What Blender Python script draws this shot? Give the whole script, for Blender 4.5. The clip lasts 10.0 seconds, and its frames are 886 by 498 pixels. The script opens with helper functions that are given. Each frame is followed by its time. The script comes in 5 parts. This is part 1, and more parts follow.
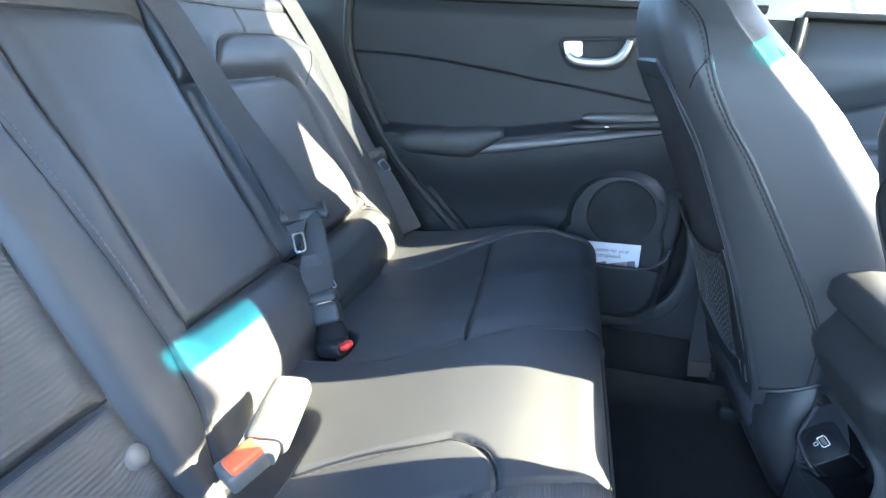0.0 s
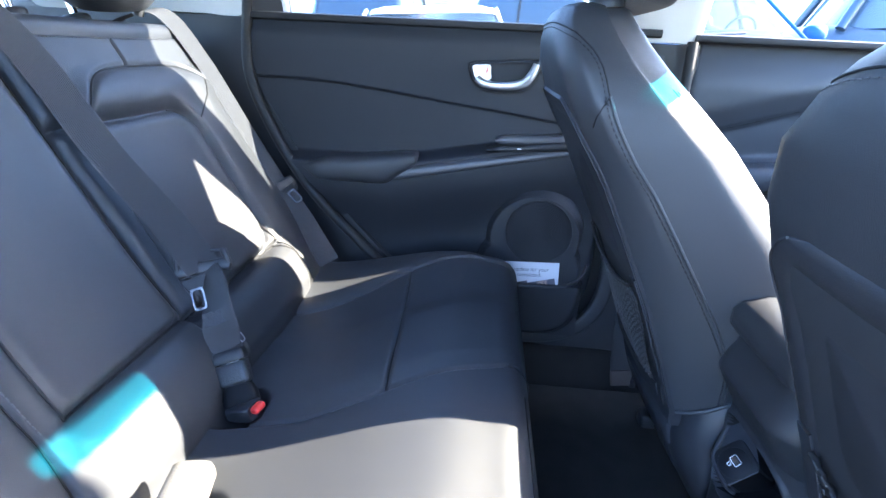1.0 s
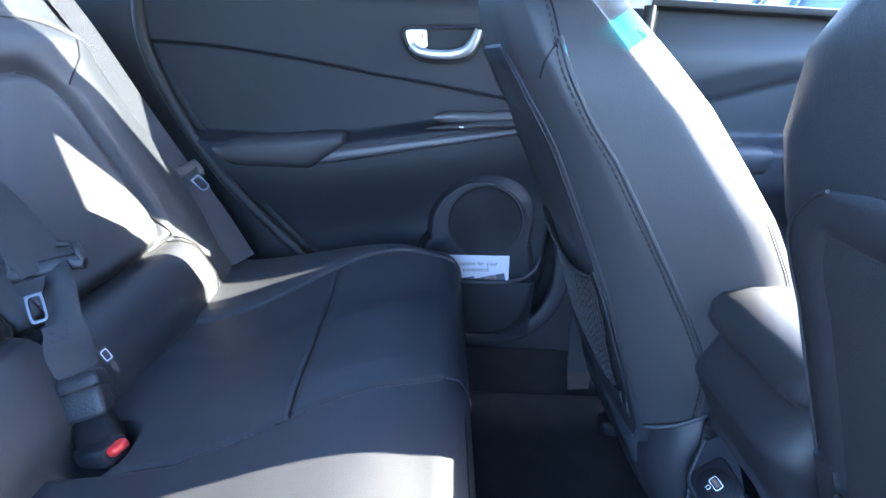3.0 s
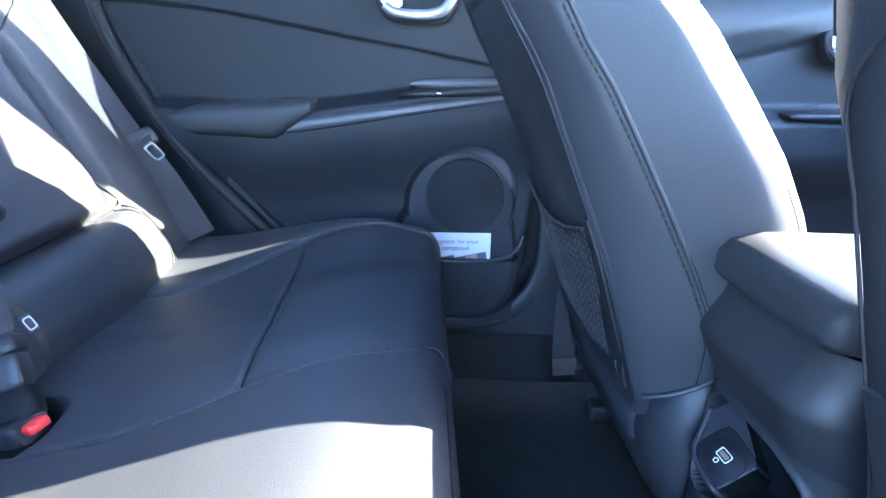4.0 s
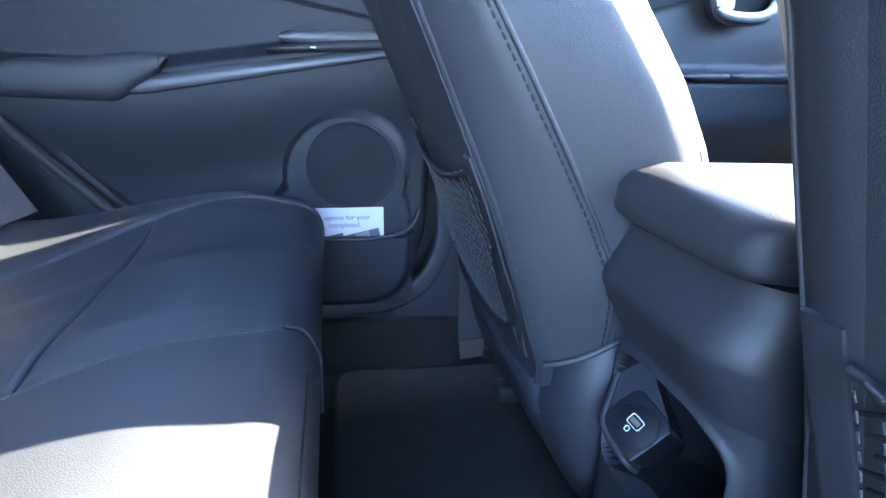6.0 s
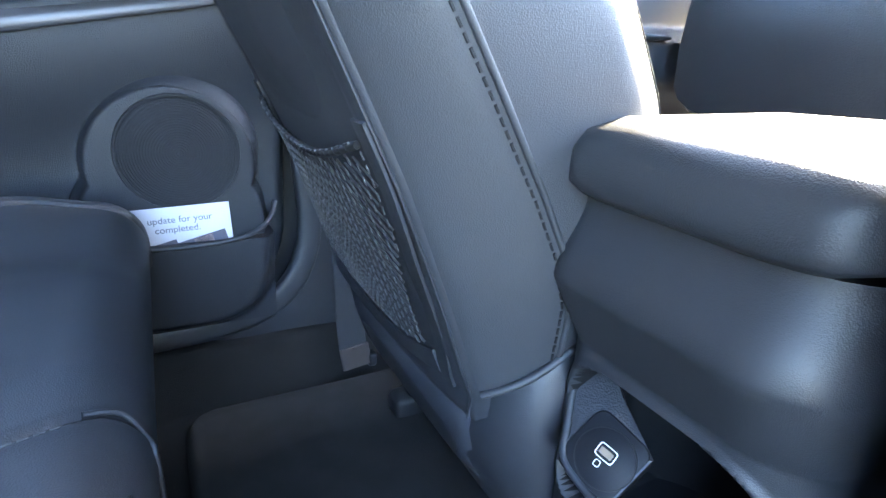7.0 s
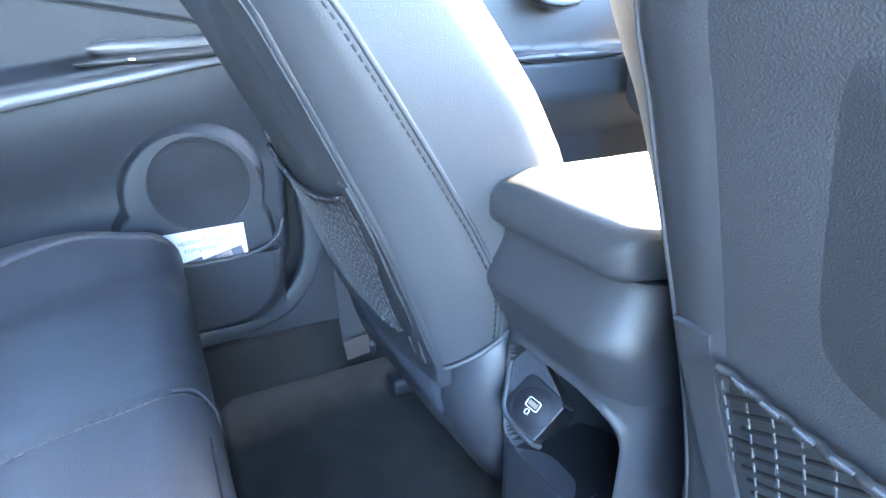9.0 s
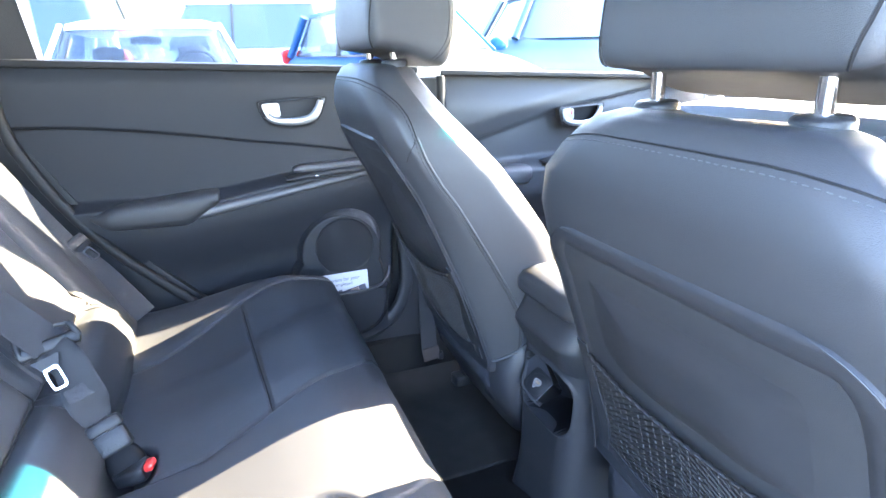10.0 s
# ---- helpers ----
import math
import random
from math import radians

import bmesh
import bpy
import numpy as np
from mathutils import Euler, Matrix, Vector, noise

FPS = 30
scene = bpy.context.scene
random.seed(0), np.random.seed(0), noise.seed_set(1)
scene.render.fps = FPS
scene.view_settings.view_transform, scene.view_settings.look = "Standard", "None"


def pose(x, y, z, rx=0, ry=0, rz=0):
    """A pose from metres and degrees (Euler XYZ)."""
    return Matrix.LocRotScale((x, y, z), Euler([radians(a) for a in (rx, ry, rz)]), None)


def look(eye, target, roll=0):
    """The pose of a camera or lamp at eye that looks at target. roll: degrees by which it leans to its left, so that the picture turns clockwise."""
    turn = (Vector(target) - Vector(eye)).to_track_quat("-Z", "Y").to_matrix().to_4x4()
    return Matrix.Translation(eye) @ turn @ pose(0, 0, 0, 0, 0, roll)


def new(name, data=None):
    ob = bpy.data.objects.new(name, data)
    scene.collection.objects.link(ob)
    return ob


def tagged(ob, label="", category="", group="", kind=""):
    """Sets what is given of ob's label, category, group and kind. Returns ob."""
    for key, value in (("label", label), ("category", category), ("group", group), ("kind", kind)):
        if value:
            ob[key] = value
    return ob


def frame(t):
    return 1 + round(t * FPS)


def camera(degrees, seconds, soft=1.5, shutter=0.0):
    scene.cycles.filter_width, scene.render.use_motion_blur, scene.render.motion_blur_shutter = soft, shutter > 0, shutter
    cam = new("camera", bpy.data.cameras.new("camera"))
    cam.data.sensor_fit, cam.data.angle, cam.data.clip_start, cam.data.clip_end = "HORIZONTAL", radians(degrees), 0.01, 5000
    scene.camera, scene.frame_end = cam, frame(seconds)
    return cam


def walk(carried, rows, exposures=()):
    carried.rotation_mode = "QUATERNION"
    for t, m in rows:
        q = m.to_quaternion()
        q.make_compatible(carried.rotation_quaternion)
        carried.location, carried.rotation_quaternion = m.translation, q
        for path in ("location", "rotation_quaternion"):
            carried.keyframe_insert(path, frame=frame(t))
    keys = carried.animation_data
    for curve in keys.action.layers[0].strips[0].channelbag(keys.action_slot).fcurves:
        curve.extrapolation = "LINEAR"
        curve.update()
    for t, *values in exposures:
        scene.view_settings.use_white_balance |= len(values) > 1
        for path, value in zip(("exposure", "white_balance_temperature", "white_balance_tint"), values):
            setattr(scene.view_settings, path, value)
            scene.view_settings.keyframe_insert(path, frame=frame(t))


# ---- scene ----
from mathutils.bvhtree import BVHTree

cam = camera(79.0, 10.0)
PATH = [
    (0, (0.203, -0.576, 1.041), (-0.221, 1.253, 0.352), 0.1),
    (0.5, (0.23, -0.574, 1.007), (-0.035, 1.283, 0.313), -0.0),
    (1, (0.215, -0.525, 1.088), (0.052, 1.346, 0.4), -0.5),
    (1.5, (0.173, -0.509, 1.217), (0.041, 1.369, 0.544), -0.5),
    (2, (0.165, -0.517, 1.228), (0.041, 1.363, 0.557), -0.4),
    (2.5, (0.222, -0.486, 1.136), (0.136, 1.392, 0.454), -0.2),
    (3, (0.249, -0.392, 1.025), (0.242, 1.485, 0.335), -0.0),
    (3.2, (0.263, -0.343, 1.0), (0.279, 1.52, 0.271), -0.1),
    (4.5, (0.246, -0.351, 0.934), (0.331, 1.545, 0.304), 0.7),
    (5.5, (0.269, -0.3, 0.913), (0.364, 1.592, 0.272), 0.6),
    (6, (0.304, -0.274, 0.874), (0.68, 1.574, 0.207), 0.6),
    (6.2, (0.3, -0.263, 0.866), (0.802, 1.552, 0.193), 0.3),
    (7.5, (0.32, -0.075, 0.816), (1.31, 1.475, 0.03), 1.0),
    (8, (0.319, -0.094, 0.794), (1.365, 1.394, -0.037), 1.1),
    (8.5, (0.318, -0.094, 0.795), (1.393, 1.375, -0.032), 1.1),
    (9, (0.285, -0.256, 0.916), (1.137, 1.382, 0.147), -2.5),
    (9.5, (0.205, -0.432, 1.104), (1.017, 1.225, 0.332), -2.4),
    (10, (0.07, -0.651, 1.161), (0.78, 1.087, 0.473), -1.9),
]
walk(cam, [(t, look(eye, target, roll)) for t, eye, target, roll in PATH], [(0, 6.0, 6750, 9), (0.5, 5.80, 6900, 12), (1, 5.66, 6100, 18), (2, 5.52, 5850, 16), (3, 5.80, 5800, 16), (4.5, 6.37, 5700, 15), (6.2, 6.34, 6150, 15), (7.5, 7.36, 7250, 12), (8.5, 7.92, 6950, 12), (9, 7.74, 6750, 11), (9.5, 7.42, 7150, 16), (10, 6.73, 7250, 18)])

# ---------------------------------------------------------------- light
SUN = (Matrix.Rotation(radians(3.2), 3, "Y") @ Vector((1.0, 0.27, 0.60))).normalized()
world = bpy.data.worlds.new("sky")
scene.world = world
world.use_nodes = True
sky = world.node_tree.nodes.new("ShaderNodeTexSky")
sky.sky_type, sky.sun_disc, sky.ozone_density = "NISHITA", False, 3.8
sky.sun_elevation = math.asin(SUN.z)
sky.sun_rotation = math.atan2(SUN.x, SUN.y)
background = world.node_tree.nodes["Background"]
background.inputs["Strength"].default_value = 0.10
world.node_tree.links.new(sky.outputs["Color"], background.inputs["Color"])
sun_data = bpy.data.lights.new("sun", "SUN")
sun_data.energy, sun_data.angle, sun_data.color = 2.5, radians(0.5), (1.0, 0.88, 0.66)
sun_lamp = new("sun", sun_data)
sun_lamp.matrix_world = look(SUN * 30, (0, 0, 0))

# car body frame: the numbers below are in units of 1.1 m, y = 0.095 is the middle of the car, which stands a little nose down
BODY = Matrix.Translation((0, 0, 0.9)) @ Matrix.Rotation(radians(3.2), 4, "Y") @ Matrix.Translation((0, -0.099, -1.0)) @ Matrix.Scale(1.1, 4)


# ---------------------------------------------------------------- materials
def mat(name, color, rough=0.5, metal=0.0, bump=0.0, scale=200.0, vary=0.12, spec=0.5, kind="noise", stains=6.0, coat=0.0):
    m = bpy.data.materials.new(name)
    m.use_nodes = True
    nt = m.node_tree
    b = nt.nodes["Principled BSDF"]
    b.inputs["Roughness"].default_value = rough
    b.inputs["Metallic"].default_value = metal
    b.inputs["Specular IOR Level"].default_value = spec
    b.inputs["Coat Weight"].default_value = coat
    co = nt.nodes.new("ShaderNodeTexCoord")
    big = nt.nodes.new("ShaderNodeTexNoise")
    big.inputs["Scale"].default_value = stains
    big.inputs["Detail"].default_value = 5
    nt.links.new(co.outputs["Object"], big.inputs["Vector"])
    ramp = nt.nodes.new("ShaderNodeMix")
    ramp.data_type = "RGBA"
    ramp.inputs["A"].default_value = (*[c * (1 - vary) for c in color], 1)
    ramp.inputs["B"].default_value = (*[min(1, c * (1 + vary)) for c in color], 1)
    nt.links.new(big.outputs["Fac"], ramp.inputs["Factor"])
    nt.links.new(ramp.outputs["Result"], b.inputs["Base Color"])
    rr = nt.nodes.new("ShaderNodeMapRange")
    rr.inputs["To Min"].default_value = max(0.02, rough - 0.08)
    rr.inputs["To Max"].default_value = min(1, rough + 0.08)
    nt.links.new(big.outputs["Fac"], rr.inputs["Value"])
    nt.links.new(rr.outputs["Result"], b.inputs["Roughness"])
    if bump:
        if kind == "pebble":
            fine = nt.nodes.new("ShaderNodeTexVoronoi")
            fine.inputs["Scale"].default_value = scale
            out = fine.outputs["Distance"]
        elif kind == "weave":
            fine = nt.nodes.new("ShaderNodeTexWave")
            fine.inputs["Scale"].default_value = scale
            fine.inputs["Distortion"].default_value = 0.0
            out = fine.outputs["Fac"]
        else:
            fine = nt.nodes.new("ShaderNodeTexNoise")
            fine.inputs["Scale"].default_value = scale
            fine.inputs["Detail"].default_value = 3
            out = fine.outputs["Fac"]
        nt.links.new(co.outputs["Object"], fine.inputs["Vector"])
        bp = nt.nodes.new("ShaderNodeBump")
        bp.inputs["Strength"].default_value = bump
        bp.inputs["Distance"].default_value = 0.002
        nt.links.new(out, bp.inputs["Height"])
        nt.links.new(bp.outputs["Normal"], b.inputs["Normal"])
    return m


def glass_mat(name, tint, rough=0.0, gloss=0.045):
    m = bpy.data.materials.new(name)
    m.use_nodes = True
    nt = m.node_tree
    nt.nodes.remove(nt.nodes["Principled BSDF"])
    tr = nt.nodes.new("ShaderNodeBsdfTransparent")
    tr.inputs["Color"].default_value = (*tint, 1)
    gl = nt.nodes.new("ShaderNodeBsdfGlossy")
    gl.inputs["Roughness"].default_value = rough
    mx = nt.nodes.new("ShaderNodeMixShader")
    mx.inputs["Fac"].default_value = gloss
    nt.links.new(tr.outputs["BSDF"], mx.inputs[1])
    nt.links.new(gl.outputs["BSDF"], mx.inputs[2])
    nt.links.new(mx.outputs["Shader"], nt.nodes["Material Output"].inputs["Surface"])
    return m


LEATHER = mat("black_leather", (0.0255, 0.0275, 0.0315), 0.50, bump=0.16, scale=1100, vary=0.12, kind="pebble", stains=5, spec=0.42)
LEATHER_RIB = mat("ribbed_leather", (0.027, 0.0285, 0.032), 0.50, bump=0.30, scale=130, vary=0.10, kind="weave", stains=5)
THREAD = mat("thread", (0.055, 0.057, 0.062), 0.7, vary=0.2)
CREASE = mat("seam", (0.006, 0.0063, 0.0075), 0.65, spec=0.3)
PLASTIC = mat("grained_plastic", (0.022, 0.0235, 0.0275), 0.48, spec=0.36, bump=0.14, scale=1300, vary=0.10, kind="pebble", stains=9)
DARK = mat("dark_plastic", (0.018, 0.019, 0.0215), 0.42, spec=0.3, bump=0.3, scale=400, vary=0.15)
DOORSKIN = mat("door_plastic", (0.0112, 0.0134, 0.0182), 0.52, spec=0.32, bump=0.25, scale=700, vary=0.08, kind="pebble")
# near-black: the shade inside the console niche is put into this base colour
NICHE = mat("recess_shade_black", (0.005, 0.0053, 0.0062), 0.65, spec=0.15, bump=0.1, scale=600)
SOCKET = mat("smooth_black_plastic", (0.0075, 0.0085, 0.0110), 0.58, spec=0.2, vary=0.06)
FLAP = mat("flap_cloth", (0.030, 0.033, 0.042), 0.8, bump=0.6, scale=900, vary=0.15, spec=0.3)
SATIN = mat("satin_silver_trim", (0.050, 0.052, 0.059), 0.42, metal=0.35, vary=0.05)
CHROME = mat("chrome", (0.75, 0.76, 0.78), 0.10, metal=1.0, vary=0.03)
SILVER = mat("silver_handle", (0.30, 0.31, 0.32), 0.30, metal=0.7, vary=0.04)
FLOORMAT = mat("mat_pile", (0.030, 0.0290, 0.0275), 0.95, bump=1.0, scale=900, vary=0.35, spec=0.1, stains=22)
CARPET = mat("carpet", (0.015, 0.0145, 0.014), 0.95, bump=1.0, scale=700, vary=0.35, spec=0.1, stains=14)
BELT = mat("belt_webbing", (0.030, 0.0315, 0.036), 0.6, bump=0.5, scale=380, vary=0.08, kind="weave")
BELTEND = mat("worn_webbing", (0.055, 0.042, 0.038), 0.75, bump=0.5, scale=380, vary=0.2, kind="weave")
BELTLABEL = mat("worn_belt_label", (0.022, 0.023, 0.028), 0.7, bump=0.8, scale=260, vary=0.45, stains=160)
BEIGE = mat("pale_grey_trim", (0.46, 0.45, 0.42), 0.75, bump=0.3, scale=500, vary=0.04)
HEADLINER = mat("headliner_cloth", (0.44, 0.43, 0.41), 0.9, bump=0.4, scale=600, vary=0.05)
RUBBER = mat("rubber", (0.014, 0.014, 0.015), 0.55, spec=0.25, vary=0.2)
RED = mat("red_button", (0.62, 0.03, 0.025), 0.4, vary=0.08)
ORANGE = mat("orange_red_button", (0.75, 0.13, 0.05), 0.4, vary=0.1)
GREY = mat("grey_plastic", (0.085, 0.085, 0.083), 0.42, bump=0.2, scale=420, vary=0.06)
WHITE = mat("white_print", (0.8, 0.8, 0.8), 0.5, vary=0.02)
CARD = mat("white_card", (0.46, 0.46, 0.50), 0.45, vary=0.03)
INK = mat("dark_ink", (0.05, 0.05, 0.07), 0.5)
SKINTONE = mat("tan_ink", (0.45, 0.30, 0.24), 0.5)
NETM = mat("net_cord", (0.040, 0.042, 0.047), 0.6, bump=0.4, scale=900, vary=0.2)
GRILLE = mat("speaker_mesh", (0.010, 0.0112, 0.0145), 0.58, spec=0.22, bump=0.2, scale=600, vary=0.1)
PRIVACY = glass_mat("privacy_glass", (0.62, 0.66, 0.68))
CLEAR = glass_mat("clear_glass", (0.93, 0.95, 0.945))
CARPANE = glass_mat("parked_car_glass", (0.36, 0.44, 0.50), 0.02, 0.10)
SHADEBAND = glass_mat("shade_band_glass", (0.10, 0.60, 0.72))
ASPHALT = mat("asphalt", (0.10, 0.10, 0.10), 0.9, bump=1.0, scale=120, vary=0.25, stains=0.8)
WHITEPAINT = mat("white_car_paint", (0.72, 0.73, 0.74), 0.3, vary=0.02, coat=0.6, stains=1)
BLUEPAINT = mat("blue_car_paint", (0.0025, 0.048, 0.155), 0.6, metal=0.0, vary=0.05, coat=0.0, spec=0.15, stains=1)
NAVYPAINT = mat("slate_blue_car_paint", (0.014, 0.034, 0.055), 0.45, metal=0.1, vary=0.05, coat=0.15, stains=1)
CARGLASS = mat("dark_window_glass", (0.05, 0.075, 0.10), 0.04, vary=0.1, spec=0.6, stains=2)
CARTRIM = mat("black_car_trim", (0.02, 0.02, 0.022), 0.5)
REDLAMP = mat("red_lamp", (0.55, 0.02, 0.02), 0.2, coat=0.5)
LAMPGLASS = mat("head_lamp_lens", (0.55, 0.57, 0.6), 0.1, metal=0.4)
RENDERWALL = mat("white_rendered_wall", (0.66, 0.65, 0.63), 0.85, bump=0.3, scale=60, vary=0.06, stains=0.7)
STEELDOOR = mat("grey_shutter", (0.45, 0.47, 0.49), 0.5, vary=0.06, stains=1)
TYRE = mat("tyre_rubber", (0.02, 0.02, 0.02), 0.8, vary=0.2)


# ---------------------------------------------------------------- mesh helpers
def thing(name, label, category, at=(0, 0, 0), group="", kind="", body=True):
    e = new(name)
    e.empty_display_size = 0.05
    e.location = (BODY @ Vector(at)) if body else Vector(at)
    return tagged(e, label, category, group, kind)


def part(name, bm, material, parent=None, label="", body=True, smooth=True, angle=50):
    """Links a bmesh as one mesh object; its places are in the car body frame, or in the world."""
    if body:
        bm.transform(BODY)
    bmesh.ops.recalc_face_normals(bm, faces=bm.faces)
    me = bpy.data.meshes.new(name)
    bm.to_mesh(me)
    bm.free()
    me.materials.append(material)
    if smooth:
        me.polygons.foreach_set("use_smooth", [True] * len(me.polygons))
        me.set_sharp_from_angle(angle=radians(angle))
    ob = new(name, me)
    if parent:
        ob.parent = parent
        if parent.data is None:
            ob.matrix_parent_inverse = Matrix.Translation(-parent.location)
    if label:
        ob["label"] = label
    return ob


def loft(rings, cap=True, bm=None, closed=True):
    bm = bm or bmesh.new()
    vs = [[bm.verts.new(p) for p in r] for r in rings]
    n = len(rings[0])
    for a, b in zip(vs, vs[1:]):
        for i in range(n if closed else n - 1):
            j = (i + 1) % n
            bm.faces.new((a[i], a[j], b[j], b[i]))
    if cap and closed:
        bm.faces.new(vs[0][::-1])
        bm.faces.new(vs[-1])
    return bm


def oval(c, u, v, a, b, e=2.0, n=40):
    """A ring round c in the directions u and v: a superellipse of exponent e."""
    c, u, v = Vector(c), Vector(u), Vector(v)
    out = []
    for i in range(n):
        t = 2 * math.pi * i / n
        cs, sn = math.cos(t), math.sin(t)
        out.append(c + u * a * math.copysign(abs(cs) ** (2 / e), cs) + v * b * math.copysign(abs(sn) ** (2 / e), sn))
    return out


def box(c, size, r=0.005, seg=2, turn=None, bm=None):
    own = bmesh.new()
    bmesh.ops.create_cube(own, size=1, matrix=Matrix.Diagonal((*size, 1)))
    if r:
        bmesh.ops.bevel(own, geom=own.edges[:], offset=min(r, min(size) * 0.45), segments=seg, affect="EDGES", profile=0.5)
    own.transform(Matrix.Translation(c) @ (turn or Matrix.Identity(4)))
    if bm is None:
        return own
    me = bpy.data.meshes.new("tmp")
    own.to_mesh(me)
    own.free()
    bm.from_mesh(me)
    bpy.data.meshes.remove(me)
    return bm


def smooth_line(pts, steps=6, closed=False):
    """Catmull-Rom through the points."""
    P = [Vector(p) for p in pts]
    n = len(P)
    out = []
    for i in range(n if closed else n - 1):
        p0, p1 = (P[i - 1] if (i or closed) else P[0]), P[i]
        p2 = P[(i + 1) % n]
        p3 = P[(i + 2) % n] if (closed or i + 2 < n) else P[-1]
        for k in range(steps):
            t = k / steps
            out.append(0.5 * (2 * p1 + (p2 - p0) * t + (2 * p0 - 5 * p1 + 4 * p2 - p3) * t * t + (3 * p1 - p0 - 3 * p2 + p3) * t ** 3))
    if not closed:
        out.append(P[-1])
    return out


def tube(pts, r, n=8, bm=None, closed=False):
    pts = [Vector(p) for p in pts]
    rings = []
    side = None
    for i, p in enumerate(pts):
        d = (pts[min(i + 1, len(pts) - 1)] - pts[max(i - 1, 0)])
        if closed:
            d = pts[(i + 1) % len(pts)] - pts[i - 1]
        d.normalize()
        ref = side if side is not None else (Vector((0, 0, 1)) if abs(d.z) < 0.9 else Vector((1, 0, 0)))
        u = (ref - d * ref.dot(d)).normalized()
        side = u
        rings.append(oval(p, u, d.cross(u), r, r, 2, n))
    if closed:
        rings.append(rings[0])
    return loft(rings, not closed, bm)


def ribbon(pts, sides, width, thick=0.0016, bm=None):
    """A flat strap through pts; sides are the directions across it."""
    rings = []
    for i, (p, s) in enumerate(zip(pts, sides)):
        d = (Vector(pts[min(i + 1, len(pts) - 1)]) - Vector(pts[max(i - 1, 0)])).normalized()
        s = Vector(s).normalized()
        s = (s - d * s.dot(d)).normalized()
        rings.append(oval(p, s, d.cross(s), width / 2, thick / 2, 5, 16))
    return loft(rings, True, bm)


def pad(P0, U, V, N, lu, lv, h, nu, nv, back, x0=None, x1=None):
    """A padded panel: a field of heights h(u, v) along N over the plane P0 + U u + V v, closed by a flat back.
    x0(v), x1(v): where it begins and ends along U."""
    P0, U, V, N = Vector(P0), Vector(U), Vector(V), Vector(N)
    bm = bmesh.new()
    front, rear = [], []
    for j in range(nv + 1):
        v = lv[0] + (lv[1] - lv[0]) * j / nv
        a = x0(v) if x0 else lu[0]
        b = x1(v) if x1 else lu[1]
        fr, rr = [], []
        for i in range(nu + 1):
            u = a + (b - a) * i / nu
            base = P0 + U * u + V * v
            fr.append(bm.verts.new(base + N * h(u, v)))
            edge = i in (0, nu) or j in (0, nv)
            rr.append(bm.verts.new(base + N * back) if edge else None)
        front.append(fr)
        rear.append(rr)
    for j in range(nv):
        for i in range(nu):
            bm.faces.new((front[j][i], front[j][i + 1], front[j + 1][i + 1], front[j + 1][i]))
    rim = [(0, i) for i in range(nu)] + [(j, nu) for j in range(nv)] + [(nv, i) for i in range(nu, 0, -1)] + [(j, 0) for j in range(nv, 0, -1)]
    for k in range(len(rim)):
        (ja, ia), (jb, ib) = rim[k], rim[(k + 1) % len(rim)]
        bm.faces.new((front[ja][ia], front[jb][ib], rear[jb][ib], rear[ja][ia]))
    bm.faces.new([rear[j][i] for j, i in rim])
    return bm


def step(a, b, t):
    t = min(1.0, max(0.0, (t - a) / (b - a)))
    return t * t * (3 - 2 * t)


def groove(d, w, depth):
    return -depth * math.exp(-(d / w) ** 2)


def rounded(d, r):
    """How far a cushion's face has fallen at the distance d from its rim, for a rim of radius r."""
    if d >= r:
        return 0.0
    q = max(0.0, min(1.0, 1 - d / r))
    return -r * (1 - math.sqrt(max(0.0, 1 - q * q)))


def settle(tree, pts, lift=0.0):
    """Lays points on the nearest place of a surface."""
    out = []
    for p in pts:
        q, n, _, _ = tree.find_nearest(Vector(p))
        out.append(q + n * lift)
    return out


def stitches(pts, length, gap, r, bm=None, out=(0, 0, 0)):
    """Short thread stitches along a line."""
    bm = bm or bmesh.new()
    pts = [Vector(p) for p in pts]
    total, run = 0.0, []
    for a, b in zip(pts, pts[1:]):
        run.append((total, a, b, (b - a).length))
        total += (b - a).length

    def at(s):
        for t0, a, b, l in run:
            if s <= t0 + l:
                return a.lerp(b, (s - t0) / max(l, 1e-6))
        return pts[-1]
    s, lift = 0.0, Vector(out)
    while s + length < total:
        tube([at(s), at(s + length / 2) + lift, at(s + length)], r, 5, bm)
        s += length + gap
    return bm

# ================================================================ car shell
MID = 0.095          # the middle of the car along y


def annulus(outer, inner, depth, bm=None):
    """A flat frame between two rings of equally many points, with thickness along depth."""
    d = Vector(depth)
    o, i = [Vector(p) for p in outer], [Vector(p) for p in inner]
    return loft([o, i, [p + d for p in i], [p + d for p in o], o], False, bm)


def slab(pts, depth, bm=None):
    """A flat polygon with thickness."""
    bm = bm or bmesh.new()
    d = Vector(depth)
    return loft([[Vector(p) for p in pts], [Vector(p) + d for p in pts]], True, bm)


def resample(poly, n):
    """n points evenly spaced round a closed polygon, starting at its first corner."""
    P = [Vector(p) for p in poly]
    seg = [(P[(k + 1) % len(P)] - P[k]).length for k in range(len(P))]
    out = []
    for j in range(n):
        s = sum(seg) * j / n
        k = 0
        while s > seg[k]:
            s -= seg[k]
            k += 1
        out.append(P[k].lerp(P[(k + 1) % len(P)], s / seg[k]))
    return out


def both(p, side):
    """A place on the left half of the car, or its mirror on the right."""
    return Vector(p) if side > 0 else Vector((p[0], 2 * MID - p[1], p[2]))


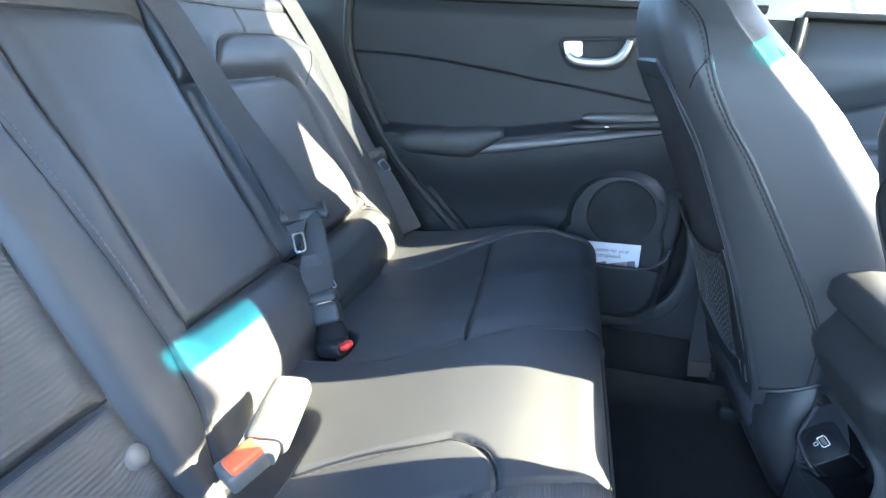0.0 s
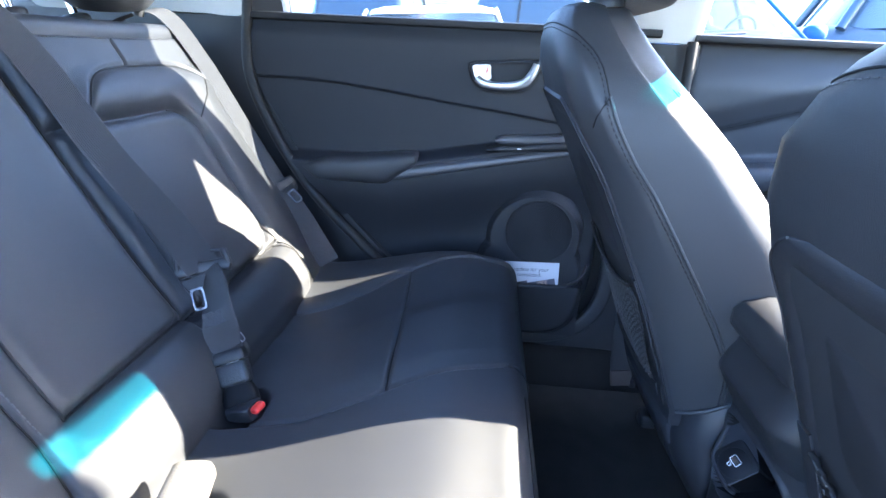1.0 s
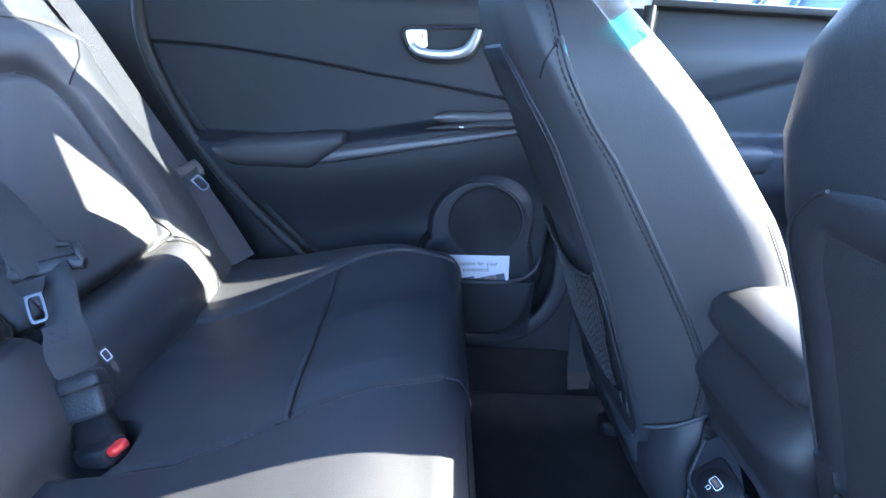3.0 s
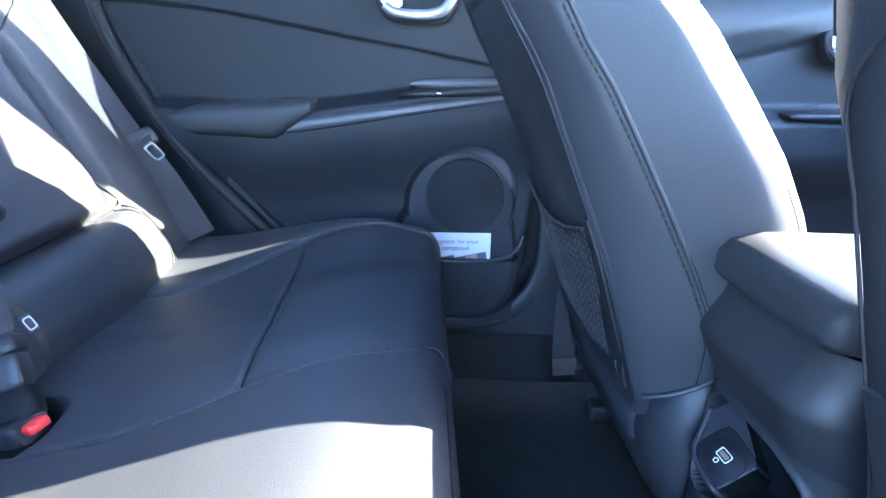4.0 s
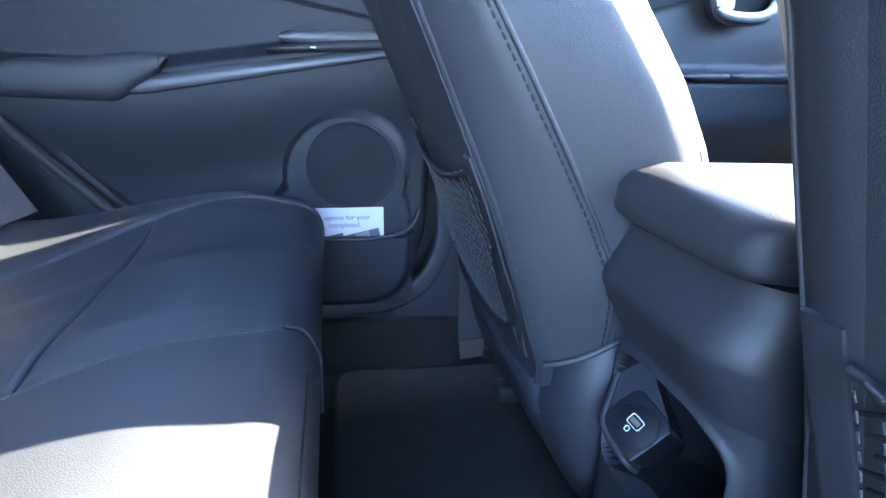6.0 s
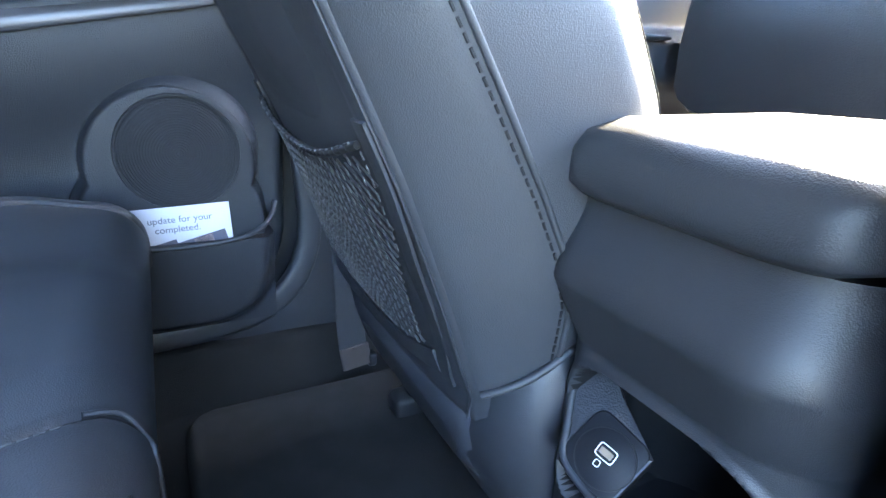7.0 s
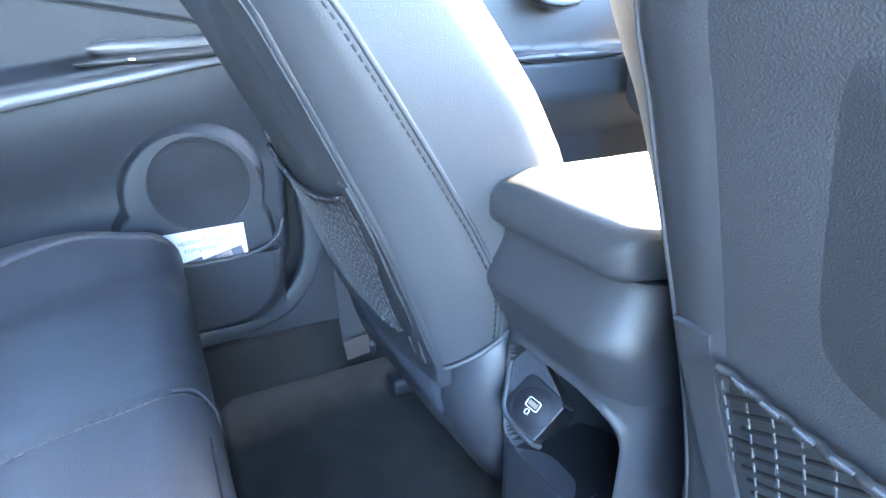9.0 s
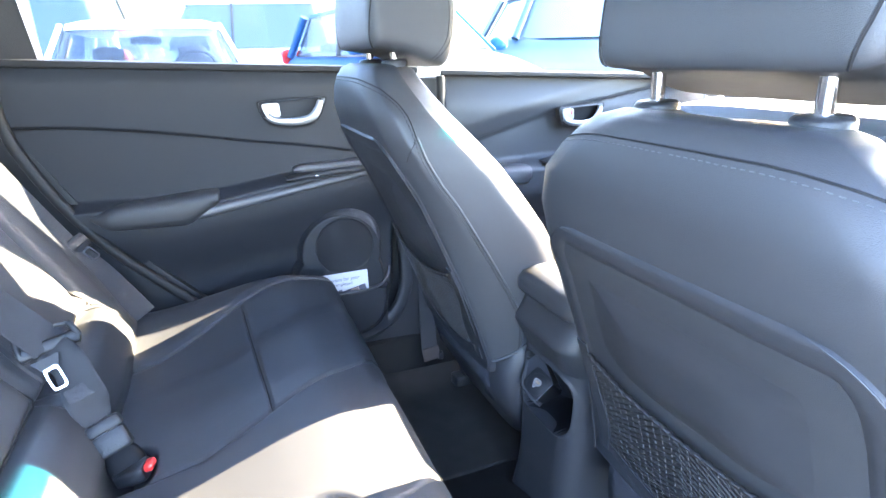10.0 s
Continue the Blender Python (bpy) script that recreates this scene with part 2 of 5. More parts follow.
# floor
def floor_h(x, y):
    side = y + 0.010 * noise.noise((x * 7, 0, 4)) + 0.012 * math.sin(x * 21)
    return 0.05 * math.exp(-((y - MID) / 0.13) ** 2) + 0.085 * step(0.655, 0.70, side) + 0.085 * step(-0.465, -0.51, y) + 0.0025 * noise.noise((x * 9, y * 9, 0))


floor = part("floor", pad((0, 0, 0.383), (1, 0, 0), (0, 1, 0), (0, 0, 1), (-0.55, 1.50), (-0.53, 0.74), floor_h, 120, 120, -0.06), CARPET, None)
tagged(floor, "black carpeted car floor rising to the door sills", "floor", kind="structure")


def mat_height(x, y):
    px, py = max(0.0, 0.325 - x, x - 0.755), max(0.0, 0.30 - y, y - 0.615)
    edge = 0.045 - math.hypot(px, py)
    return 0.010 + rounded(edge, 0.010) - 0.02 * step(0.001, -0.004, edge) + 0.002 * noise.noise((x * 8, y * 8, 3)) + 0.002 * math.exp(-((edge - 0.010) / 0.005) ** 2)


floor_mat = part("floor_mat", pad((0, 0, 0.386), (1, 0, 0), (0, 1, 0), (0, 0, 1), (0.28, 0.80), (0.255, 0.66), mat_height, 90, 70, -0.012), FLOORMAT)
tagged(floor_mat, "black carpet floor mat lying in the rear footwell", "floor mat")

# roof with its lining
def roof_z(x, y):
    return 1.485 - 0.10 * (y - MID) ** 2 - 0.13 * max(0.0, x - 0.3) ** 2 - 0.06 * max(0.0, -0.3 - x) ** 2


ROOF_FRONT = 0.95
ceiling = part("ceiling", pad((0, 0, 0), (1, 0, 0), (0, 1, 0), (0, 0, 1), (-1.05, ROOF_FRONT), (-0.46, 0.65), roof_z, 24, 24, 1.53), HEADLINER)
tagged(ceiling, "pale grey cloth roof lining of the car", "ceiling", kind="structure")

for side, tag in ((1, "left"), (-1, "right")):
    # sill rail over the windows
    rail = bmesh.new()
    for a, b in (((-1.05, 0.605, 1.455), (ROOF_FRONT, 0.615, 1.462)),):
        a, b = both(a, side), both(b, side)
        loft([oval(a, (0, 1, 0), (0, 0, 1), 0.05, 0.035, 3, 16), oval(a.lerp(b, 0.5) + Vector((0, 0, 0.012)), (0, 1, 0), (0, 0, 1), 0.05, 0.035, 3, 16),
              oval(b, (0, 1, 0), (0, 0, 1), 0.05, 0.035, 3, 16)], True, rail)
    tagged(part("roof_rail_" + tag, rail, BEIGE), "pale roof rail trim above the side windows", "trim", kind="structure")
    # front pillar
    tagged(part("front_pillar_" + tag, tube(smooth_line([both(p, side) for p in ((0.93, 0.62, 1.44), (1.18, 0.66, 1.30), (1.45, 0.72, 1.10))]), 0.032, 12), BEIGE),
           "pale grey windscreen pillar trim", "pillar", kind="structure")
    # middle pillar: dark below the sill, pale above
    tagged(part("middle_pillar_" + tag, loft([oval(both(p, side), (1, 0, 0), (0, 1, 0), w, 0.032, 4, 20) for p, w in
           (((0.525, 0.765, 0.30), 0.080), ((0.53, 0.765, 0.60), 0.055), ((0.535, 0.762, 1.12), 0.050))]), DARK), "dark lower trim of the middle pillar", "pillar", kind="structure")
    tagged(part("middle_pillar_upper_" + tag, loft([oval(both(p, side), (1, 0, 0), (0, 1, 0), w, 0.028, 4, 20) for p, w in
           (((0.520, 0.760, 1.122), 0.060), ((0.505, 0.727, 1.21), 0.075), ((0.445, 0.69, 1.32), 0.112), ((0.430, 0.64, 1.45), 0.130))]), BEIGE), "pale grey upper trim of the middle pillar", "pillar", kind="structure")
    # sill under the door opening
    tagged(part("door_sill_" + tag, loft([oval(both(p, side), (0, 1, 0), (0, 0, 1), 0.040, 0.045, 3, 24) for p in ((-0.25, 0.752, 0.425), (0.30, 0.752, 0.425), (0.95, 0.752, 0.425), (1.4, 0.73, 0.43))]), PLASTIC),
           "dark grained plastic sill plate under the door", "sill", kind="structure")

# rear quarter trim with its small window
quarter_in = [(-0.475, 0.755, 1.190), (-0.468, 0.752, 1.212), (-0.42, 0.735, 1.282), (-0.405, 0.733, 1.292), (-0.372, 0.733, 1.292), (-0.360, 0.734, 1.284), (-0.372, 0.75, 1.20), (-0.385, 0.757, 1.178), (-0.398, 0.758, 1.173), (-0.455, 0.757, 1.184)]
quarter_out = [(-0.75, 0.745, 1.137), (-0.75, 0.70, 1.26), (-0.60, 0.635, 1.43), (-0.45, 0.630, 1.44), (-0.33, 0.630, 1.44), (-0.235, 0.65, 1.40), (-0.285, 0.725, 1.22), (-0.312, 0.74, 1.137), (-0.40, 0.752, 1.137), (-0.58, 0.752, 1.137)]
quarter = tagged(part("quarter_trim", annulus(smooth_line(quarter_out, 4, True), smooth_line(quarter_in, 4, True), (0, 0.05, 0)), BEIGE),
                 "pale grey rear quarter trim around a small window", "trim", kind="structure")
window_1 = thing("window_1", "small fixed rear quarter window with a black edge", "window", (-0.42, 0.77, 1.17), kind="structure")
part("pane", slab(smooth_line([Vector(p) + Vector((0, 0.022, 0)) for p in quarter_in], 4, True), (0, 0.005, 0)), PRIVACY, window_1)
part("window_frame", tube([p + Vector((0, 0.012, 0)) for p in smooth_line(quarter_in, 4, True)], 0.006, 6, None, True), RUBBER, window_1)
lower_quarter = bmesh.new()
slab([(-0.95, 0.735, 1.133), (-0.295, 0.735, 1.133), (-0.28, 0.725, 1.0), (-0.17, 0.715, 0.82), (0.0, 0.70, 0.65), (0.10, 0.70, 0.52), (-0.95, 0.70, 0.52)], (0, 0.06, 0), lower_quarter)
tagged(part("quarter_trim_lower", lower_quarter, DARK), "dark lower rear quarter trim beside the rear seat", "trim", kind="structure")
tagged(part("quarter_backing", box((-0.62, 0.80, 1.138), (0.66, 0.016, 0.07), 0.003), DARK), "dark strip behind the rear quarter trim", "trim", kind="structure")
tagged(part("quarter_trim_right", slab([both(p, -1) for p in ((-0.95, 0.735, 1.40), (-0.33, 0.68, 1.40), (-0.295, 0.735, 1.133), (-0.28, 0.725, 1.0), (-0.17, 0.715, 0.82), (0.0, 0.70, 0.65), (0.10, 0.70, 0.45), (-0.95, 0.70, 0.45))], (0, -0.06, 0)), BEIGE),
       "rear quarter trim on the open door's side", "trim", kind="structure")
seal_pts = smooth_line([(-0.225, 0.665, 1.37), (-0.262, 0.70, 1.28), (-0.295, 0.722, 1.137), (-0.288, 0.712, 1.0), (-0.185, 0.70, 0.815), (-0.028, 0.69, 0.655), (0.10, 0.69, 0.53)], 8)
tagged(part("door_seal", tube(seal_pts, 0.011, 8), RUBBER), "black rubber seal along the rear door opening", "seal", kind="structure")

# tail: shelf, hatch and its window
tagged(part("parcel_shelf", box((-0.72, MID, 1.04), (0.44, 1.26, 0.02), 0.006), DARK), "dark luggage cover behind the rear seat", "shelf", kind="structure")
hatch = bmesh.new()
hatch_out = resample([(-0.98, -0.52, 0.40), (-0.98, 0.71, 0.40), (-1.06, 0.60, 1.44), (-1.06, -0.41, 1.44)], 24)
hatch_in = resample([(-1.01, -0.40, 1.06), (-1.01, 0.59, 1.06), (-1.05, 0.53, 1.36), (-1.05, -0.34, 1.36)], 24)
annulus(hatch_out, hatch_in, (-0.04, 0, 0), hatch)
tagged(part("tailgate", hatch, DARK), "closed tailgate trim with a tinted window", "tailgate", kind="structure")
rear_pane = part("rear_window", slab([Vector(p) + Vector((-0.02, 0, 0)) for p in ((-1.01, -0.40, 1.06), (-1.01, 0.59, 1.06), (-1.05, 0.53, 1.36), (-1.05, -0.34, 1.36))], (-0.005, 0, 0)), PRIVACY)
tagged(rear_pane, "tinted tailgate window", "window", kind="structure")

# windscreen with its shade band, dashboard
def screen(t0, t1):
    top, low = (ROOF_FRONT - 0.01, 1.432), (1.46, 1.10)
    q = lambda t, half: [(top[0] + (low[0] - top[0]) * t, MID + s * (0.50 + 0.10 * t), top[1] + (low[1] - top[1]) * t) for s in half]
    a, b = q(t0, (-1, 1)), q(t1, (1, -1))
    return slab(a + b, (0.004, 0, 0.004))


windscreen = thing("windscreen", "clear windscreen with a blue-green shade band along its top", "windscreen", (1.46, MID, 1.10), kind="structure")
part("shade_band", screen(0.0, 0.075), SHADEBAND, windscreen, "blue-green shade band")
part("pane", screen(0.0751, 1.0), CLEAR, windscreen)
dashboard = thing("dashboard", "dark moulded dashboard with slatted air vents", "dashboard", (1.3, MID, 0.5), kind="structure")
part("panel", loft([oval((x, MID, z), (0, 1, 0), (0, 0, 1), w, h, 5, 32) for x, z, w, h in ((1.12, 0.90, 0.58, 0.12), (1.15, 0.92, 0.60, 0.155), (1.25, 0.93, 0.61, 0.16), (1.50, 0.93, 0.62, 0.16))]), DARK, dashboard)
for yv in (0.19, 0.02, -0.36, 0.56):
    vent = part("vent", annulus(oval((1.125, yv, 1.02), (0, 1, 0), (0, 0, 1), 0.07, 0.028, 6, 28), oval((1.122, yv, 1.02), (0, 1, 0), (0, 0, 1), 0.063, 0.022, 6, 28), (0.03, 0, 0)), SATIN, dashboard, "satin silver vent surround")
    for k in range(4):
        part("slat", box((1.135, yv, 1.004 + 0.0107 * k), (0.02, 0.126, 0.002), 0.0005, 1), DARK, vent)
# out of view; set and sized so that it blocks sun on the backrest
mirror = thing("rear_view_mirror", "black interior rear-view mirror under the windscreen top", "mirror", (0.86, 0.115, 1.36))
part("housing", loft([oval((x, 0.085, 1.306), (0, 1, 0), (0, 0, 1), a, b, 4, 32) for x, a, b in ((0.842, 0.138, 0.040), (0.846, 0.145, 0.046), (0.860, 0.142, 0.045), (0.875, 0.10, 0.030))]), DARK, mirror)
part("glass", loft([oval((x, 0.085, 1.306), (0, 1, 0), (0, 0, 1), 0.136, 0.038, 4, 32) for x in (0.8395, 0.8415)]), CHROME, mirror)
# unseen; added wide to stop the sun that passes above the mirror
part("sun_block", loft([oval((x, 0.115, z), (0, 1, 0), (0, 0, 1), a, b, 4, 28) for x, z, a, b in ((0.885, 1.385, 0.06, 0.030), (0.890, 1.388, 0.105, 0.045), (0.93, 1.400, 0.105, 0.038), (0.935, 1.402, 0.08, 0.03))]), DARK, mirror, "unseen black block over the mirror, added to stop the sun")
part("stem", tube([(0.87, 0.105, 1.318), (0.92, 0.115, 1.42), (0.945, 0.115, 1.45)], 0.010, 10), DARK, mirror)
tagged(part("firewall", box((1.52, MID, 0.72), (0.04, 1.28, 0.84), 0.01), DARK), "dark bulkhead in front of the footwells", "wall", kind="structure")


# ---------------------------------------------------------------- side windows and doors
def side_window(name, label, x0, x1, side, glass, slope=0.0):
    w = thing(name, label, "window", both((x0, 0.78, 1.13), side), kind="structure")
    q = [both(p, side) for p in ((x0, 0.778, 1.10), (x1, 0.778, 1.10), (x1 - slope, 0.640, 1.45), (x0 + 0.02, 0.640, 1.45))]
    p = part("pane", slab(q, (0, 0.004 * side, 0)), glass, w)
    return w


side_window("window_2", "tinted rear door window, wound up", -0.225, 0.47, 1, PRIVACY)
side_window("window_3", "front passenger door window, wound up", 0.55, 1.30, 1, CLEAR, 0.45)
side_window("window_4", "front driver door window, wound up", 0.55, 1.30, -1, CLEAR, 0.45)


def bump2(x, z, cx, cz, rx, rz, e=2.0):
    return (abs((x - cx) / rx) ** e + abs((z - cz) / rz) ** e) ** (1 / e)


def rear_seam(x):
    return 1.024 - 0.03 * step(-0.30, 0.10, x) * ((x + 0.30) / 0.4 if x < 0.1 else 1) - 0.16 * max(0.0, x - 0.06) ** 1.25


def rear_pod(x, z):
    """1 inside the raised speaker and pocket pod of the rear door."""
    d1 = bump2(x, z, 0.305, 0.725, 0.098, 0.098)
    d2 = bump2(x, z, 0.300, 0.625, 0.112, 0.105, 3.2)
    return step(1.10, 0.93, min(d1, d2))


def rear_door_h(x, z):
    seam = rear_seam(x)
    h = 0.026 + 0.0045 * step(seam - 0.0030, seam + 0.0030, z)               # upper pad over the seam
    h += -0.010 * step(1.10, 1.14, z)
    ridge = 0.848 + 0.185 * max(0.0, x)                                      # line of the arm shelf
    t = z - ridge
    h += 0.031 * step(-0.17, -0.02, t) * step(0.035, 0.012, t)             # shelf swelling out below the arm line
    h = max(h, 0.060 * rear_pod(x, z))
    h += -0.006 * step(0.50, 0.44, z)
    h += rounded(min(rear_door_x1(z) - x, z - 0.484, 0.08), 0.018)
    return h + 0.0006 * noise.noise((x * 12, z * 12, 1))


def rear_door_x0(z):
    for (za, xa), (zb, xb) in zip(((1.14, -0.30), (1.0, -0.292), (0.82, -0.19), (0.66, -0.03), (0.52, 0.09)), ((1.0, -0.292), (0.82, -0.19), (0.66, -0.03), (0.52, 0.09), (0.42, 0.14))):
        if z >= zb:
            return xa + (xb - xa) * (za - z) / (za - zb)
    return 0.14


def rear_door_x1(z):
    """The door's front edge, with a rounded lower corner."""
    if z > 0.64:
        return 0.442 + 0.012 * step(0.64, 0.95, z)
    return 0.285 + 0.157 * math.sqrt(max(0.0, 1 - ((0.64 - z) / 0.157) ** 2))


DOOR_Y = 0.75
door_1 = thing("door_1", "closed rear car door with dark moulded trim, speaker and arm rest", "car door", (0.2, DOOR_Y, 0.42), kind="structure")
part("trim_panel", pad((0, DOOR_Y, 0), (1, 0, 0), (0, 0, 1), (0, -1, 0), (-0.3, 0.505), (0.484, 1.137), rear_door_h, 230, 300, -0.05, rear_door_x0, rear_door_x1), DOORSKIN, door_1)
part("seam", tube([(x, DOOR_Y - 0.0268, rear_seam(x) - 0.003) for x in np.linspace(-0.29, 0.44, 40)], 0.0009, 6), CREASE, door_1)
part("window_sill", loft([oval((x, 0.745, 1.137), (0, 1, 0), (0, 0, 1), 0.030, 0.008, 4, 14) for x in (-0.29, 0.1, 0.50)]), RUBBER, door_1, "black rubber window sill")
part("window_corner", slab([(-0.285, 0.722, 1.137), (-0.225, 0.735, 1.137), (-0.245, 0.685, 1.37), (-0.262, 0.685, 1.37)], (0, 0.05, 0)), DARK, door_1, "black corner of the window frame")
tagged(part("door_jamb", slab([(-0.30, 0.778, 0.40), (0.56, 0.778, 0.40), (0.56, 0.778, 1.12), (-0.30, 0.778, 1.12)], (0, 0.02, 0)), RUBBER), "black door jamb behind the trim", "door jamb", kind="structure")
# moulded edge of the pillar and sill trim round the door's lower corner
edge_path = smooth_line([(0.458, 0.722, 1.10), (0.456, 0.716, 0.90), (0.457, 0.710, 0.74), (0.463, 0.706, 0.65), (0.458, 0.705, 0.595), (0.437, 0.704, 0.548), (0.398, 0.703, 0.516), (0.34, 0.703, 0.500), (0.24, 0.703, 0.494), (0.10, 0.705, 0.494), (-0.05, 0.712, 0.505)], 8)
edge_rings, plate_rings = [], []
for k_, p in enumerate(edge_path):
    d_ = (edge_path[min(k_ + 1, len(edge_path) - 1)] - edge_path[max(k_ - 1, 0)]).normalized()
    away = Vector((0, 1, 0)).cross(d_).normalized()
    if away.x - away.z < 0:
        away = -away
    edge_rings.append(oval(p + away * 0.010 + Vector((0, 0.012, 0)), away, (0, 1, 0), 0.017, 0.012, 3.2, 24))
    # the flat trim beyond the rounded edge, out to the pillar's front and down to the sill
    q = p + away * 0.020
    if away.x > 0.05:
        k2 = max(0.0, (0.515 - q.x) / away.x)
    else:
        k2 = 9.0
    if away.z < -0.05:
        k2 = min(k2, (q.z - (0.447 + 0.135 * (0.50 - min(q.x, 0.50)))) / -away.z)
    o = q + away * max(0.0, k2)
    plate_rings.append([q + Vector((0, 0.004, 0)), o + Vector((0, 0.008, 0)), o + away * 0.006 + Vector((0, 0.026, 0)), q + Vector((0, 0.030, 0))])
tagged(part("pillar_edge_trim", loft(edge_rings), PLASTIC), "dark grained plastic trim round the rear door opening", "trim", kind="structure")
tagged(part("pillar_foot_trim", loft(plate_rings), PLASTIC, angle=30), "dark grained plastic foot of the middle pillar", "trim", kind="structure")
# arm pad
def arm_ring(x):
    t = (x + 0.20) / 0.245
    top = 0.856 + 0.020 * step(0, 0.35, t) + 0.016 * step(0.3, 1.0, t)
    low = 0.846 - 0.024 * step(0.0, 0.22, t)
    low += 0.75 * max(0.0, x + 0.012)                       # the end is cut on a slant
    q = 0.35 + 0.65 * min(1, step(-0.02, 0.2, t))
    c = (top + low) / 2
    return oval((x, 0.712, c), (0, 1, 0), (0, 0, 1), 0.036 * q, (top - low) / 2 * (0.5 + 0.5 * q), 3.2, 28)


part("arm_rest", loft([arm_ring(x) for x in np.linspace(-0.205, 0.048, 24)] + [oval((0.053, 0.712, 0.882), (0, 1, 0), (0, 0, 1), 0.026, 0.006, 3, 28)]), LEATHER, door_1, "padded black arm rest")
part("trim_strip", loft([oval((x, 0.702, 0.8525 + 0.194 * (x - 0.015)), (0, 1, 0.55), (0, 0, 1), 0.016, hh, 3.4, 22) for x, hh in ((-0.004, 0.003), (0.008, 0.0105), (0.03, 0.013), (0.12, 0.0115), (0.25, 0.009), (0.35, 0.007), (0.43, 0.004))]), SATIN, door_1, "satin grey trim strip")
switch = part("switch_panel", loft([oval((x, 0.712, 0.908 + 0.10 * (x - 0.2)), (0, 1, 0), (0, 0, 1), 0.028, hh, 3, 18) for x, hh in ((0.19, 0.002), (0.215, 0.006), (0.30, 0.009), (0.40, 0.009))]), DARK, door_1, "dark window switch panel")
part("switch", box((0.255, 0.690, 0.913), (0.024, 0.012, 0.008), 0.003), DARK, switch)
part("switch_mark", box((0.255, 0.6835, 0.9135), (0.008, 0.001, 0.0025), 0.0004, 1), WHITE, switch)
part("pull_cover", loft([oval((x, 0.708, 0.925 + 0.05 * (x - 0.2)), (0, 1, 0), (0, 0, 1), 0.014, hh, 3, 18) for x, hh in ((0.207, 0.003), (0.214, 0.0075), (0.23, 0.0105), (0.30, 0.011), (0.40, 0.010))]), SATIN, door_1, "satin grey cover over the switch")


def inside_handle(parent, cx, cz, y, name="door_handle", k=1.0):
    """Bezel, release lever and lock knob of an inside door handle."""
    u, v = Vector((k, 0, 0.05)), Vector((-0.05, 0, k))
    c = Vector((cx, y, cz))
    outline = [(-0.080, 0.026), (-0.04, 0.030), (0.03, 0.031), (0.078, 0.030), (0.072, 0.005), (0.050, -0.028), (0.015, -0.036), (-0.03, -0.034), (-0.062, -0.024), (-0.078, 0.0)]
    inner = [(a * 0.90, b * 0.86) for a, b in outline]
    P = lambda pts, dy: smooth_line([c + u * a + v * b + Vector((0, dy, 0)) for a, b in pts], 4, True)
    hnd = part(name, annulus(P(outline, 0), P(inner, -0.003), (0, 0.02, 0)), PLASTIC, parent)
    part("bezel_gap", tube(P([(a * 1.03, b * 1.05) for a, b in outline], 0.0005), 0.0012, 6, None, True), CREASE, hnd)
    part("recess", slab(P(inner, 0.012), (0, 0.004, 0)), NICHE, hnd, "black recess")
    path = smooth_line([c + u * a + v * b for a, b in ((0.066, 0.024), (0.058, 0.004), (0.042, -0.014), (0.016, -0.0215), (-0.020, -0.0215), (-0.050, -0.016), (-0.066, -0.004))], 6)
    rings = []
    for i, p in enumerate(path):
        t = i / (len(path) - 1)
        d = (path[min(i + 1, len(path) - 1)] - path[max(i - 1, 0)]).normalized()
        rings.append(oval(p + Vector((0, -0.004 - 0.006 * math.sin(math.pi * t), 0)), (0, 1, 0), d.cross(Vector((0, 1, 0))), 0.0055, 0.0092 - 0.0022 * t - 0.003 * step(0.25, 0.0, t), 3, 14))
    part("lever", loft(rings), SILVER, hnd, "bright silver release lever")
    knob = [(-0.074, 0.022), (-0.055, 0.0235), (-0.036, 0.022), (-0.0345, 0.006), (-0.034, -0.006), (-0.050, -0.010), (-0.068, -0.004), (-0.073, 0.008)]
    part("lock_knob", slab(P(knob, -0.006), (0, 0.008, 0)), SILVER, hnd, "silver lock knob")
    part("lock_mark", box(c + u * -0.043 + v * 0.012 + Vector((0, -0.0075, 0)), (0.0022, 0.002, 0.010), 0.0005, 1), RED, hnd, "red lock mark")
    return hnd


inside_handle(door_1, 0.218, 1.049, 0.708, k=0.86)

# round speaker: pod collar, rim and ringed grille
def lathe(c, axis, u, profile, n=48):
    axis, u = Vector(axis).normalized(), Vector(u).normalized()
    v = axis.cross(u)
    return loft([oval(Vector(c) + axis * d, u, v, r, r, 2, n) for r, d in profile])


def speaker(parent, c, R):
    collar = [(R * 1.42, -0.026), (R * 1.38, -0.014), (R * 1.30, -0.004), (R * 1.18, 0.004), (R * 1.08, 0.008), (R * 1.03, 0.009)]
    s = part("speaker", lathe(c, (0, -1, 0), (1, 0, 0), collar), DOORSKIN, parent, "round door speaker")
    rings = [(R * 1.03, 0.0095), (R * 1.015, 0.0122), (R * 0.985, 0.0122)]
    k = 22
    for i in range(k):
        r = R * 0.96 * (1 - i / k)
        rings += [(r, 0.0108 + 0.003 * (1 - r / R)), (r - R * 0.012, 0.0114 + 0.003 * (1 - r / R)), (r - R * 0.026, 0.0108 + 0.003 * (1 - r / R))]
    rings.append((0.0006, 0.0142))
    part("grille", lathe(c, (0, -1, 0), (1, 0, 0), rings, 56), GRILLE, s, "ringed dark speaker grille")


speaker(door_1, (0.312, 0.699, 0.741), 0.068)

